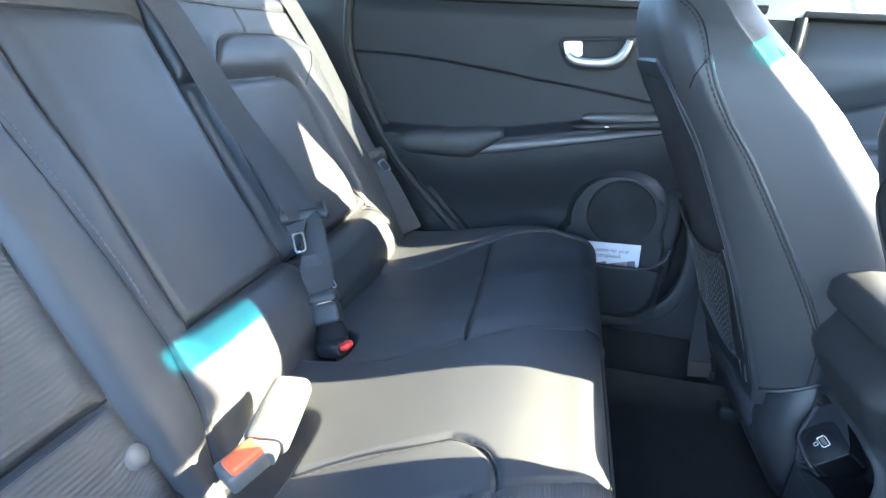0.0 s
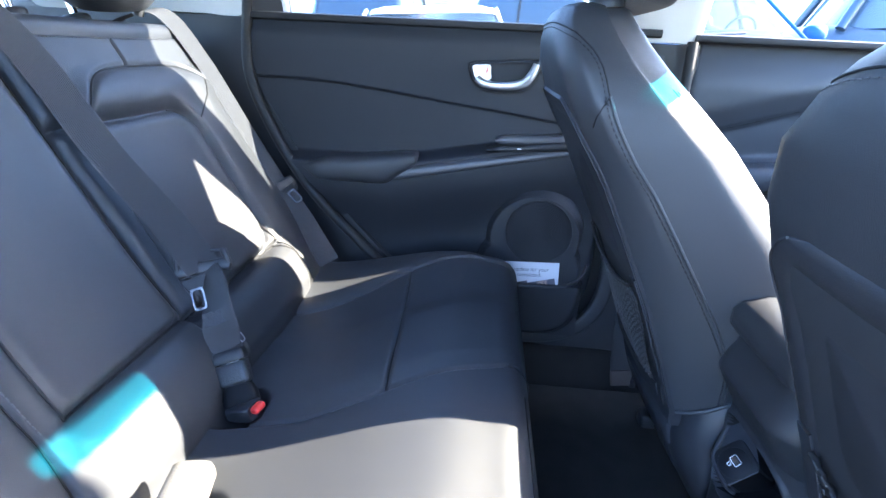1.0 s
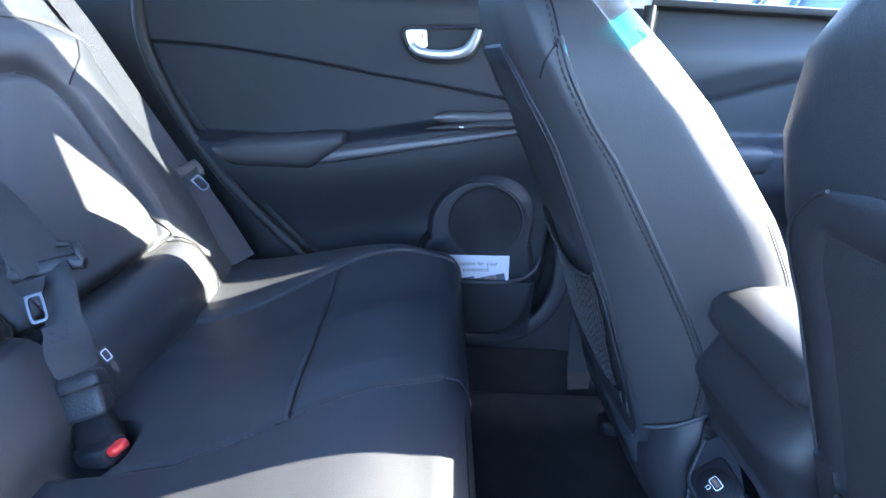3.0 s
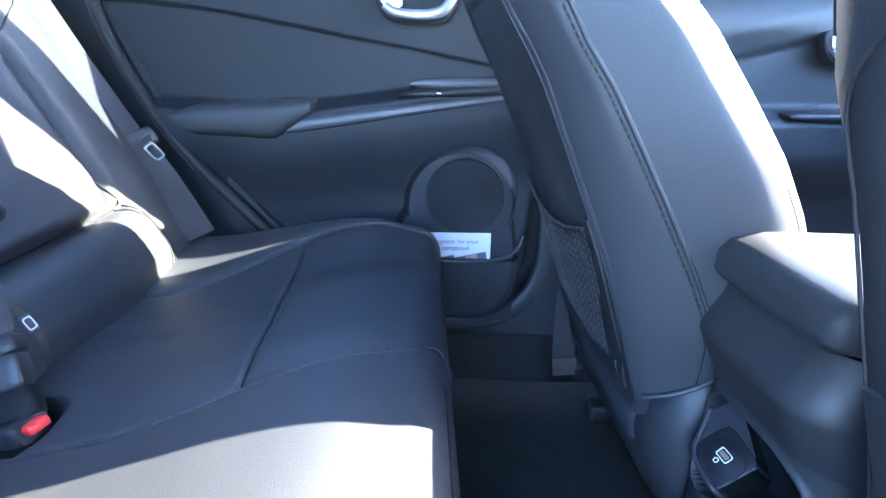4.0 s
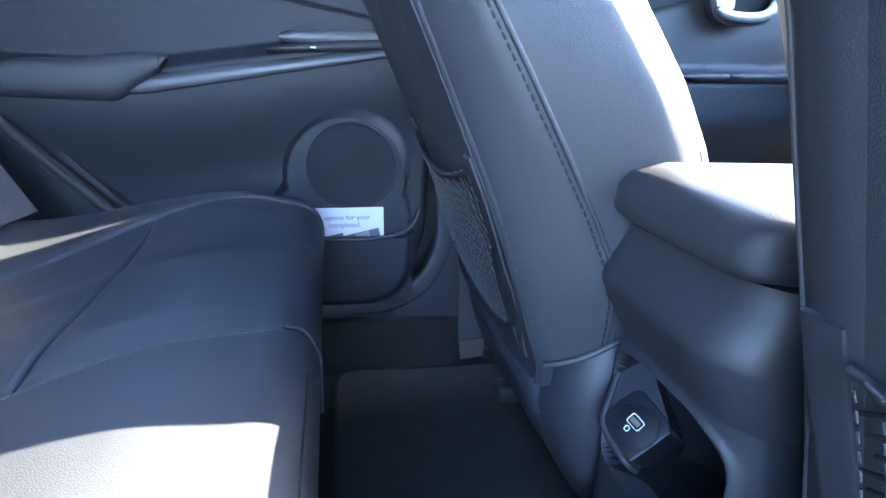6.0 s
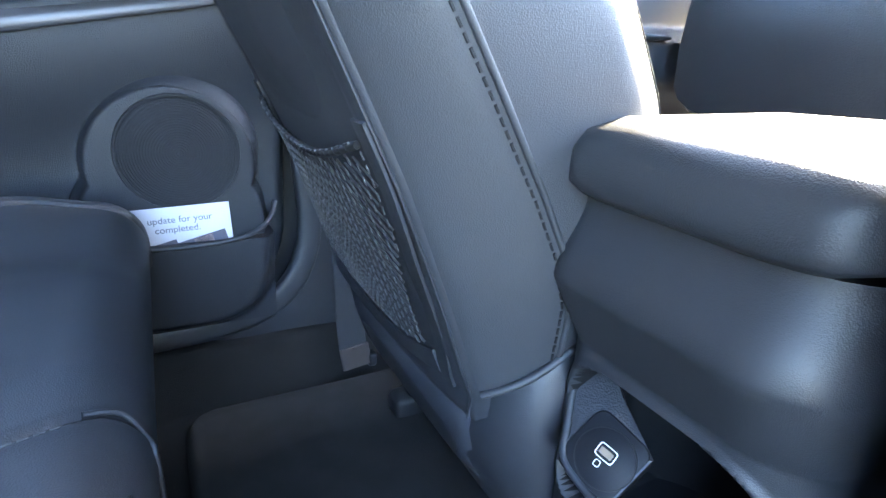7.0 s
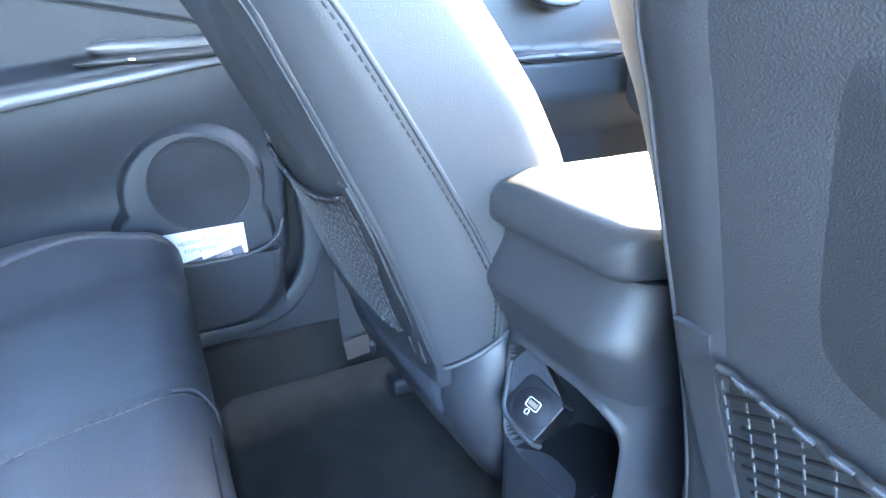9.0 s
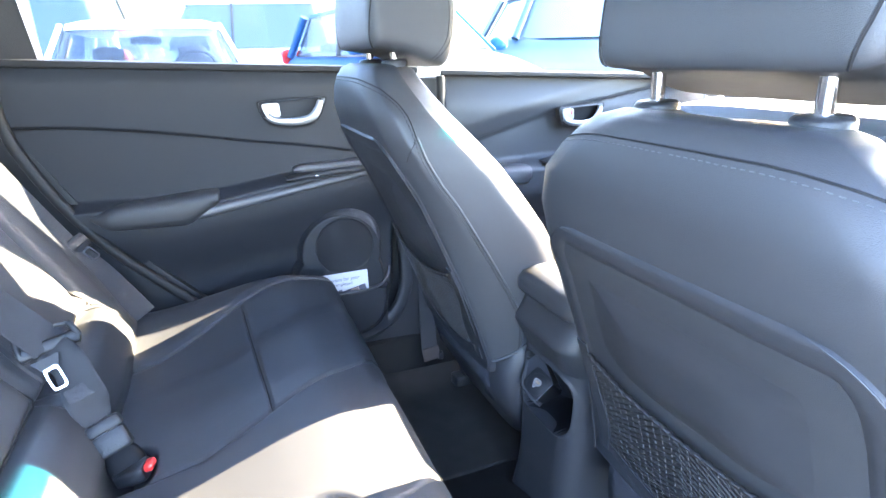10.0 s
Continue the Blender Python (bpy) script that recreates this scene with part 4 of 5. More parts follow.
head_1 = thing("headrest", "black leather arched rear headrest on chrome posts", "headrest", (-0.45, 0.396, 1.10), group="headrests")
posts(head_1, ((-0.450, 0.336, 1.108), (-0.450, 0.456, 1.108)), (-0.26, 0, 1), 0.10)
rings = []
for y, top, low, depth in ((0.225, 1.215, 1.195, 0.012), (0.23, 1.235, 1.182, 0.028), (0.25, 1.252, 1.180, 0.038), (0.30, 1.266, 1.186, 0.045), (0.345, 1.270, 1.182, 0.047), (0.40, 1.268, 1.142, 0.052), (0.45, 1.260, 1.120, 0.056),
                           (0.50, 1.242, 1.122, 0.050), (0.54, 1.215, 1.126, 0.042), (0.565, 1.192, 1.140, 0.030), (0.578, 1.176, 1.158, 0.012)):
    rings.append(oval((-0.415 - 0.25 * ((top + low) / 2 - 1.2), y, (top + low) / 2), (1, 0, -0.12), (0.22, 0, 1), depth, (top - low) / 2, 2.6, 36))
head_pad = part("pad", loft(rings), LEATHER, head_1)
mid_ring = rings[4]
centre = sum(mid_ring, Vector()) / len(mid_ring)
part("seam", tube([centre + (p - centre) * 1.004 for p in mid_ring], 0.0016, 6, None, True), CREASE, head_pad)
part("stitching", stitches([centre + (p - centre) * 1.006 + Vector((0, 0.004, 0)) for p in mid_ring], 0.0042, 0.0022, 0.0006), THREAD, head_pad, "grey thread stitching")
head_2 = thing("headrest", "low black leather middle rear headrest", "headrest", (-0.43, 0.09, 1.10), group="headrests")
part("pad", loft([oval((-0.42, y, 1.135), (1, 0, 0), (0, 0, 1), a, b, 2.6, 32) for y, a, b in ((-0.04, 0.02, 0.015), (-0.03, 0.045, 0.036), (0.09, 0.055, 0.045), (0.20, 0.045, 0.036), (0.212, 0.02, 0.015))]), LEATHER, head_2)
posts(head_2, ((-0.43, 0.04, 1.09), (-0.43, 0.14, 1.09)), (0, 0, 1), 0.03)


# ---------------------------------------------------------------- rear belts
mid_belt = thing("seat_belt", "dark grey middle seat belt fastened down to its buckle", "seat belt", (-0.09, 0.17, 0.66), group="seat belts")
ACR = Vector((0.93, 0.22, 0.30)).normalized()                  # across the lower belt
DWN = Vector((0.052, -0.050, -0.110))
DWN = (DWN - ACR * DWN.dot(ACR)).normalized()                    # down along it
OUT = ACR.cross(DWN).normalized()
if OUT.y > 0:
    OUT = -OUT
gc = Vector((-0.161, 0.224, 0.814))
pts = smooth_line([(-0.44, 0.195, 1.10), (-0.385, 0.200, 1.122), (-0.335, 0.212, 1.07), (-0.27, 0.226, 0.955), (-0.205, 0.232, 0.868), gc], 8)
part("webbing", ribbon(pts, [Vector((0.1, 1, 0.15)).lerp(Vector((0.55, 0.80, 0.22)), max(0.0, k_ / len(pts) * 1.4 - 0.4)) for k_ in range(len(pts))], 0.048), BELT, mid_belt)
GAX = Vector((0.92, 0.36, 0.16)).normalized()
guide = part("guide", loft([oval(gc + GAX * u - OUT * 0.001, OUT, GAX.cross(OUT), 0.0050, hh, 3, 20) for u, hh in ((-0.033, 0.004), (-0.031, 0.010), (-0.022, 0.0085), (0, 0.0085), (0.022, 0.0085), (0.031, 0.010), (0.033, 0.004))]), DARK, mid_belt, "black plastic belt guide")
upw = GAX.cross(OUT)
upw = upw if upw.z > 0 else -upw
for u, lean in ((-0.031, 0.002), (0.031, -0.004)):
    part("guide_hook", tube(smooth_line([gc + GAX * u, gc + GAX * (u + lean * 0.4) + upw * 0.010 + OUT * 0.002, gc + GAX * (u + lean) + upw * 0.019 + OUT * 0.001], 4), 0.0042, 8), DARK, guide)
part("guide_bridge", tube([gc + GAX * 0.030 + upw * 0.017, gc + GAX * 0.012 + upw * 0.021], 0.0030, 8), DARK, guide)
bc0 = Vector((-0.107, 0.168, 0.708))
lowend = bc0 - DWN * 0.022
pts = smooth_line([gc - upw * 0.004, gc.lerp(lowend, 0.30) + ACR * 0.006 + OUT * 0.004, gc.lerp(lowend, 0.62) + ACR * 0.003 + OUT * 0.009, gc.lerp(lowend, 0.88) + OUT * 0.004, lowend], 8)
rings_ = []
for k_, p in enumerate(pts):
    q = k_ / (len(pts) - 1)
    twist = ACR * math.cos(0.5 * math.sin(5.0 * q)) + OUT * math.sin(0.5 * math.sin(5.0 * q))
    d_ = (pts[min(k_ + 1, len(pts) - 1)] - pts[max(k_ - 1, 0)]).normalized()
    twist = (twist - d_ * twist.dot(d_)).normalized()
    wide = 0.019 + 0.006 * math.sin(math.pi * min(1.0, q * 1.25)) - 0.003 * step(0.85, 1.0, q)
    rings_.append(oval(p, twist, d_.cross(twist), wide, 0.0022, 4, 20))
part("webbing", loft(rings_), BELT, mid_belt, "folded dark grey webbing")
mc = gc.lerp(lowend, 0.64) + OUT * 0.0125
part("label_patch", slab([mc + ACR * a_ + DWN * b_ for a_, b_ in ((-0.014, -0.010), (0.016, -0.010), (0.016, 0.007), (-0.014, 0.007))], OUT * 0.0006), BELTLABEL, mid_belt, "worn printed label")
tc = Vector((-0.153, 0.196, 0.784)) + OUT * 0.006
tongue = part("tongue", annulus(oval(tc, ACR, DWN, 0.0085, 0.0150, 5, 28), oval(tc + DWN * 0.001, ACR, DWN, 0.0062, 0.0115, 5, 28), OUT * 0.002), CHROME, mid_belt, "bare metal belt tongue")
part("tongue_neck", slab([tc + ACR * a_ - DWN * b_ for a_, b_ in ((-0.009, 0.013), (0.009, 0.013), (0.015, 0.026), (-0.015, 0.026))], OUT * 0.002), DARK, tongue)
buckle = part("buckle", loft([oval(bc0 + DWN * q, ACR, OUT, 0.0195 * k_, 0.0115 * k_, 6, 32) for q, k_ in ((-0.004, 0.90), (-0.002, 0.98), (0.006, 1.0), (0.019, 1.0), (0.022, 0.96), (0.0235, 0.86))]), DARK, mid_belt, "black belt buckle")
part("buckle_head", loft([oval(bc0 + DWN * q, ACR, OUT, 0.0205 * k_, 0.0120 * k_, 6, 32) for q, k_ in ((-0.020, 0.84), (-0.018, 0.94), (-0.011, 1.0), (-0.0065, 1.0), (-0.0055, 0.95))]), DARK, buckle, "black buckle mouth")
part("buckle_edge", tube([bc0 - DWN * 0.0050 + ACR * u + OUT * 0.0098 for u in (-0.009, 0.013)], 0.0016, 6), CHROME, buckle, "metal edge in the buckle mouth")
sleeve = part("sleeve", loft([oval(bc0 + DWN * q - OUT * 0.002, ACR, OUT, w_, t_, 3, 32) for q, w_, t_ in ((0.022, 0.016, 0.008), (0.028, 0.019, 0.010), (0.038, 0.022, 0.012), (0.048, 0.022, 0.012), (0.054, 0.018, 0.010))]), NICHE, mid_belt, "black cloth buckle sleeve")
second = part("second_buckle", loft([oval(Vector((-0.080, 0.143, 0.664)) + Vector((0.70, -0.20, 0.25)) * q, (0.25, 1, 0), (-0.3, 0, 1), w_, t_, 4, 24) for q, w_, t_ in ((-0.030, 0.014, 0.009), (-0.010, 0.016, 0.011), (0.012, 0.016, 0.011), (0.018, 0.013, 0.009))]), DARK, mid_belt, "black second buckle")
part("release", box((-0.066, 0.139, 0.672), (0.014, 0.018, 0.009), 0.003, 2, Matrix.Rotation(radians(-18), 4, "Y") @ Matrix.Rotation(radians(-15), 4, "Z")), RED, second, "red release button")

left_belt = thing("seat_belt", "dark grey outer rear seat belt hanging with its metal tongue", "seat belt", (-0.12, 0.605, 0.66), group="seat belts")
pts = smooth_line([(-0.46, 0.548, 1.105), (-0.385, 0.570, 1.128), (-0.333, 0.592, 1.06), (-0.262, 0.609, 0.925), (-0.212, 0.621, 0.832), (-0.192, 0.618, 0.802), (-0.152, 0.602, 0.75), (-0.103, 0.580, 0.685)], 8)
part("webbing", ribbon(pts, [Vector((0.15, 1, 0.2)).lerp(Vector((0.75, 0.7, 0.2)), step(0.60, 0.85, k_ / len(pts))) for k_ in range(len(pts))], 0.044), BELT, left_belt)
lg = Vector((-0.206, 0.622, 0.822))
lax, lup = Vector((0.55, 0.80, 0.12)).normalized(), Vector((-0.5, 0, 0.866))
part("guide", loft([oval(lg + lax * u, lup, lax.cross(lup), hh, 0.005, 3, 20) for u, hh in ((-0.030, 0.006), (-0.028, 0.012), (-0.015, 0.010), (0, 0.012), (0.015, 0.014), (0.028, 0.016), (0.030, 0.008))]), DARK, left_belt, "black plastic belt guide")
lt = Vector((-0.180, 0.620, 0.805))
ldn, lac = Vector((0.50, 0.25, -0.72)).normalized(), Vector((0.70, 0.35, 0.60)).normalized()
lout = lac.cross(ldn)
ltongue = part("tongue", annulus(oval(lt, lac, ldn, 0.0085, 0.0150, 5, 24), oval(lt + ldn * 0.001, lac, ldn, 0.0060, 0.0115, 5, 24), lout * 0.002), CHROME, left_belt, "bare metal belt tongue")
part("tongue_neck", slab([lt + lac * a_ - ldn * b_ for a_, b_ in ((-0.0085, 0.013), (0.0085, 0.013), (0.015, 0.024), (-0.015, 0.024))], lout * 0.002), DARK, ltongue)
part("belt_stop", lathe((-0.405, 0.545, 1.125), (0.3, 0, 1), (0, 1, 0), [(0.009, -0.006), (0.009, 0.004), (0.006, 0.008), (0.001, 0.009)], 16), DARK, left_belt)

tag_at = Vector((-0.124, 0.230, 0.712))
seat_tag = part("tag", box(tag_at, (0.002, 0.015, 0.017), 0.001, 2, Matrix.Rotation(radians(-30), 4, "Y")), INK, left_back, "small black tag with a white mark")
part("tag_mark", annulus(oval(tag_at + BN * 0.0012, (0, 1, 0), BV, 0.0055, 0.0065, 5, 20), oval(tag_at + BN * 0.0012, (0, 1, 0), BV, 0.0042, 0.0052, 5, 20), BN * 0.0004), WHITE, seat_tag, "white printed mark")

# buckles lying in the gap behind the cushion
def loose_buckle(label, c, d, length, w, t, material, button, button_mat):
    d = Vector(d).normalized()
    side = d.cross(Vector((0, 0, 1))).normalized()
    up = side.cross(d)
    b = thing("belt_buckle", label, "belt buckle", c, group="belt buckles")
    c = Vector(c)
    part("housing", loft([oval(c + d * s, side, up, w * k, t * k, 4, 24) for s, k in ((-length / 2, 0.80), (-length / 2 + 0.004, 0.95), (0, 1.0), (length / 2 - 0.006, 1.0), (length / 2, 0.88))]), material, b)
    bc = c - d * (length / 2) if button else c + d * (length / 2)
    part("button", loft([oval(bc + d * s, side, up, w * 0.72, t * 0.66, 4, 20) for s in (-0.006, 0.010, 0.014)]), button_mat, b, "coloured release button")
    return b


loose_buckle("pale grey belt buckle lying on the seat in the sun", (-0.062, -0.036, 0.696), (0.16, -0.97, -0.10), 0.086, 0.021, 0.0125, GREY, False, GREY)

hooked = thing("belt_buckle", "pale belt buckle with an orange-red button, half sunk in the seat", "belt buckle", (-0.062, -0.098, 0.68), group="belt buckles")
HB = Matrix.Rotation(radians(-28), 4, "Z") @ Matrix.Rotation(radians(16), 4, "X")
part("housing", box((-0.064, -0.098, 0.686), (0.030, 0.042, 0.020), 0.004, 3, HB), GREY, hooked)
part("button", box((-0.062, -0.101, 0.696), (0.021, 0.032, 0.012), 0.003, 3, HB), ORANGE, hooked, "orange-red release button")
part("stalk", box((-0.064, -0.071, 0.690), (0.022, 0.022, 0.010), 0.003, 2, HB), GREY, hooked, "pale plastic stalk")

# ================================================================ front seats
# the backrest's outline at each height: rear corner, side seam and front edge along x; half widths at the seam and at the rear corner
SEAT_Z = (0.640, 0.655, 0.68, 0.72, 0.76, 0.80, 0.85, 0.90, 0.95, 1.00, 1.04, 1.08, 1.11, 1.13, 1.143, 1.150)
SEAT_E = (0.463, 0.461, 0.451, 0.437, 0.421, 0.404, 0.380, 0.356, 0.331, 0.300, 0.279, 0.264, 0.260, 0.262, 0.268, 0.280)
SEAT_S = (0.508, 0.510, 0.508, 0.504, 0.494, 0.472, 0.441, 0.409, 0.376, 0.337, 0.312, 0.292, 0.282, 0.280, 0.282, 0.290)
SEAT_F = (0.585, 0.590, 0.595, 0.600, 0.602, 0.600, 0.578, 0.547, 0.507, 0.465, 0.424, 0.384, 0.362, 0.350, 0.344, 0.334)
SEAT_W = (0.179, 0.180, 0.184, 0.189, 0.191, 0.192, 0.192, 0.191, 0.190, 0.188, 0.182, 0.164, 0.135, 0.113, 0.096, 0.078)
SEAT_R = (0.158, 0.158, 0.158, 0.158, 0.158, 0.158, 0.157, 0.156, 0.154, 0.151, 0.146, 0.130, 0.103, 0.083, 0.068, 0.052)
SHELL_TOP, SHELL_LOW = 1.046, 0.632


def seat_at(table, z):
    return float(np.interp(z, SEAT_Z, table))


def seat_bulge(z):
    return 0.008 - 0.003 * step(0.95, 1.08, z)


def seat_rear(u, z):
    """x of the backrest's rear face."""
    q = min(1.0, abs(u) / seat_at(SEAT_R, z))
    return seat_at(SEAT_E, z) - seat_bulge(z) * (1 - q ** 4)


def seat_ring(z):
    """The backrest's section: x and offset across, from the rear middle round one flank to the front and back."""
    e, s, f, w, r = (seat_at(t, z) for t in (SEAT_E, SEAT_S, SEAT_F, SEAT_W, SEAT_R))
    side = [(seat_rear(u, z), u) for u in (0.0, r * 0.4, r * 0.7, r * 0.9)]
    side += [(e + 0.002, r + 0.004), (e + (s - e) * 0.5, r + (w - r) * 0.72), (s, w), (s + (f - s) * 0.5, w + 0.0015), (f - 0.040, w - 0.0015), (f - 0.016, w - 0.0135), (f, w * 0.81), (f - 0.012, w * 0.60), (f - 0.034, w * 0.3), (f - 0.038, 0.0)]
    left = [(x, -u) for x, u in side]
    loop = left + [(x, -u) for x, u in left[-2:0:-1]]
    return [(p.x, p.y) for p in smooth_line([(x, u, 0) for x, u in loop], 4, True)]


def hem_rise(x, z):
    """The cover's lower edge climbs towards the front."""
    return 0.60 * min(0.075, max(0.0, x - seat_at(SEAT_E, z))) * step(0.76, 0.64, z)


def front_seat(label, dx, yc, dz, upright=0.0, head_at=(0.0, 0.0, 0.0), gauge=0.067, wide=1.0, far=0.0):
    seat = thing("front_seat", label, "car seat", (0.72 + dx, yc, 0.39), group="front seats")
    Y = Vector((0, 1, 0))

    def at(x, u, z):
        u += far * step(0.158, 0.186, u) * step(0.97, 0.91, z)          # the unseen bolster by the door is broadened to block sun on the bench
        return Vector((x + dx + upright * (z - 0.85), yc + wide * u, z + dz * step(0.70, 1.0, z)))

    rings = []
    for z in list(np.linspace(0.655, 1.10, 46)) + [1.11, 1.12, 1.13, 1.137, 1.143, 1.147, 1.150]:
        wave = 0.0007 * math.sin(z * 40)
        rings.append([at(x, u + wave, z + hem_rise(x, z)) for x, u in seat_ring(z)])
    cover = loft(rings)
    bmesh.ops.recalc_face_normals(cover, faces=cover.faces[:])
    skin = BVHTree.FromBMesh(cover)
    back = part("backrest", cover, LEATHER, seat, "black leather backrest")

    def flank(z, t, sgn, lift=0.0):
        """A place on the flank: t 0 at the rear corner, 1 at the side seam."""
        e, s, w, r = (seat_at(q, z) for q in (SEAT_E, SEAT_S, SEAT_W, SEAT_R))
        x = e + 0.002 + (s - e - 0.002) * t
        u = (r + 0.004) + (w - r - 0.004) * (1 - (1 - t) ** 2 * (0.62 + 0.38 * (1 - t)))
        return at(x, sgn * (u + lift), z + hem_rise(x, z))

    # one seam climbs each flank and crosses the shoulders
    over = smooth_line([(0.326, 0.186, 1.022), (0.314, 0.178, 1.052), (0.307, 0.167, 1.075), (0.296, 0.148, 1.096), (0.278, 0.127, 1.114), (0.261, 0.081, 1.126), (0.252, 0.04, 1.129), (0.252, 0.0, 1.129)], 12)
    for sgn in (-1, 1):
        low_run = settle(skin, smooth_line([flank(z, 1.0, sgn) for z in np.linspace(0.658, 0.985, 40)] + [at(0.326, sgn * 0.186, 1.022), at(0.314, sgn * 0.178, 1.052)], 3), 0.0003)
        sm = part("seam", tube(low_run, 0.0022, 8), LEATHER, back, "raised leather seam")
        part("stitching", stitches(settle(skin, [p + Vector((-0.0055, 0, -0.002)) for p in low_run], 0.0004), 0.0048, 0.0026, 0.0010), CREASE, sm, "dark thread stitching")
        run = settle(skin, [at(p.x, sgn * p.y, p.z) for p in over[10:]], 0.0002)
        sm = part("seam", tube(run, 0.0010, 6), CREASE, back, "sunk shoulder seam")
        part("stitching", stitches(settle(skin, [p + Vector((-0.003, 0, -0.005)) for p in run], 0.0003), 0.0036, 0.0032, 0.0006), THREAD if dx else CREASE, sm, "thread stitching")
        tick = settle(skin, [at(0.314 - 0.014 * t, sgn * (0.178 - 0.007 * t), 1.052 - 0.035 * t) for t in np.linspace(0, 1, 10)], 0.0002)
        part("seam", tube(tick, 0.0009, 6), CREASE, back)
        front_run = [at(seat_at(SEAT_F, z) - 0.016, sgn * (seat_at(SEAT_W, z) - 0.012), z) for z in np.linspace(0.68, 1.06, 60)]
        for gap in (0.0, 0.007):
            part("seam", tube(settle(skin, [p - Vector((gap, 0, 0)) for p in front_run], 0.0), 0.0006, 5), CREASE, back)
    for sgn in (-1, 1):
        hem = [flank(0.656, t, sgn, 0.0006) for t in np.linspace(0, 1, 12)] + [at(0.54, sgn * 0.1805, 0.656 + hem_rise(0.54, 0.656)), at(0.57, sgn * 0.172, 0.656 + hem_rise(0.57, 0.656))]
        part("piping", tube(hem, 0.0030, 8), LEATHER, back, "pale-edged leather piping")

    # moulded rear shell
    crest = SHELL_TOP - 0.09 * (wide - 1.0)

    def half(z):
        r = 0.045
        cut = z - (crest - r)
        return seat_at(SEAT_R, z) + 0.003 - 0.007 * step(0.97, 1.03, z) - (r - math.sqrt(max(0.0, r * r - cut * cut)) if cut > 0 else 0.0) - 0.004 * step(0.655, 0.632, z)

    def shell_x(u, z):
        d = min(half(z) - abs(u), crest - z, 0.2)
        out = 0.0035 + rounded(min(d, z - SHELL_LOW), 0.004)
        out -= 0.006 * step(0.016, 0.032, d) * step(0.80, 0.86, z)                        # the panel's field lies deeper than its border
        out += 0.012 * step(0.03, 0.12, d) * step(0.78, 0.88, z) * step(1.02, 0.95, z)     # and swells in the middle
        out -= 0.010 * step(0.86, 0.80, z) * step(0.66, 0.69, z) * step(0.143, 0.125, abs(u))   # hollow behind the net
        return seat_rear(u, z) - out

    grid = bmesh.new()
    zs, us = np.linspace(SHELL_LOW, crest, 91), np.linspace(-1, 1, 73)
    face = [[grid.verts.new(at(shell_x(t * half(z), z), t * half(z), z)) for t in us] for z in zs]
    for a, b in zip(face, face[1:]):
        for k in range(len(us) - 1):
            grid.faces.new((a[k], a[k + 1], b[k + 1], b[k]))
    rim = face[0] + [r[-1] for r in face[1:]] + face[-1][-2::-1] + [r[0] for r in face[-2:0:-1]]
    inner = [grid.verts.new(v.co + Vector((0.010, 0, 0))) for v in rim]
    for k in range(len(rim)):
        j = (k + 1) % len(rim)
        grid.faces.new((rim[k], rim[j], inner[j], inner[k]))
    shell = part("rear_shell", grid, PLASTIC, seat, "dark moulded plastic back panel")
    for sgn in (-1, 1):
        part("shell_edge", tube([at(shell_x(sgn * (half(z) - 0.003), z) - 0.0006, sgn * (half(z) - 0.003), z) for z in np.linspace(SHELL_LOW + 0.002, crest - 0.004, 70)], 0.0010, 8), PLASTIC, shell, "smooth raised edge")

    # net pocket
    def net_half(z):
        return 0.124 + 0.013 * step(0.675, 0.822, z)

    def band_z(u):
        return 0.800 + 0.022 * (u / 0.137) ** 2

    def low_z(u):
        return 0.656 + 0.020 * (u / 0.125) ** 2

    def net_at(u, z, lift=0.0):
        q = 1 - min(1.0, abs(u) / 0.137) ** 2.5
        return at(seat_rear(u, z) - 0.0045 - 0.005 * q * step(0.655, 0.72, z) - lift, u, z)

    cords, dark = bmesh.new(), bmesh.new()
    for c in range(-15, 16):
        pts = []
        for z in np.linspace(0.655, 0.826, 30):
            u = c * 0.0105 * (1 - 0.10 * (0.822 - z) / 0.17)
            if low_z(u) <= z <= band_z(u) and abs(u) <= net_half(z):
                pts.append(net_at(u, z, 0.0012))
        if len(pts) > 2:
            stitches(pts, 0.0056, 0.0034, 0.0006, cords)
    for lean in (1, -1):
        for c in range(-34, 35):
            pts = []
            for z in np.linspace(0.650, 0.826, 26):
                u = c * 0.0125 + lean * (1.5 * (z - 0.74) - 3.0 * (z - 0.74) ** 2)
                if low_z(u) <= z <= band_z(u) and abs(u) <= net_half(z) and lean * u <= 0.02:
                    pts.append(net_at(u, z))
            if len(pts) > 1:
                tube(pts, 0.0011, 5, dark)
    net = part("net", dark, RUBBER, shell, "stretchy black cord net pocket")
    part("pale_cord", cords, NETM, net, "pale net cords")
    part("net_band", tube([net_at(u, band_z(u), 0.002 + 0.0012 * math.sin(u * 620)) for u in np.linspace(-0.135, 0.135, 120)], 0.0026, 8), RUBBER, net, "elastic band")
    part("band_thread", stitches([net_at(u, band_z(u) + 0.0015, 0.0042) for u in np.linspace(-0.133, 0.133, 60)], 0.008, 0.006, 0.0009), NETM, net, "pale band thread")
    for sgn in (-1, 1):
        strip = [at(shell_x(sgn * (net_half(z) + 0.011), z) - 0.0012, sgn * (net_half(z) + 0.011), z) for z in np.linspace(0.655, 0.836, 20)]
        part("net_frame", ribbon(strip, [Y] * 20, 0.019, 0.0030), PLASTIC, net)
    strip = [at(shell_x(u, low_z(u) - 0.010) - 0.001, u, low_z(u) - 0.010) for u in np.linspace(-0.125, 0.125, 24)]
    part("net_frame", ribbon(strip, [(-0.3, 0, 1)] * 24, 0.018, 0.0030), PLASTIC, net)

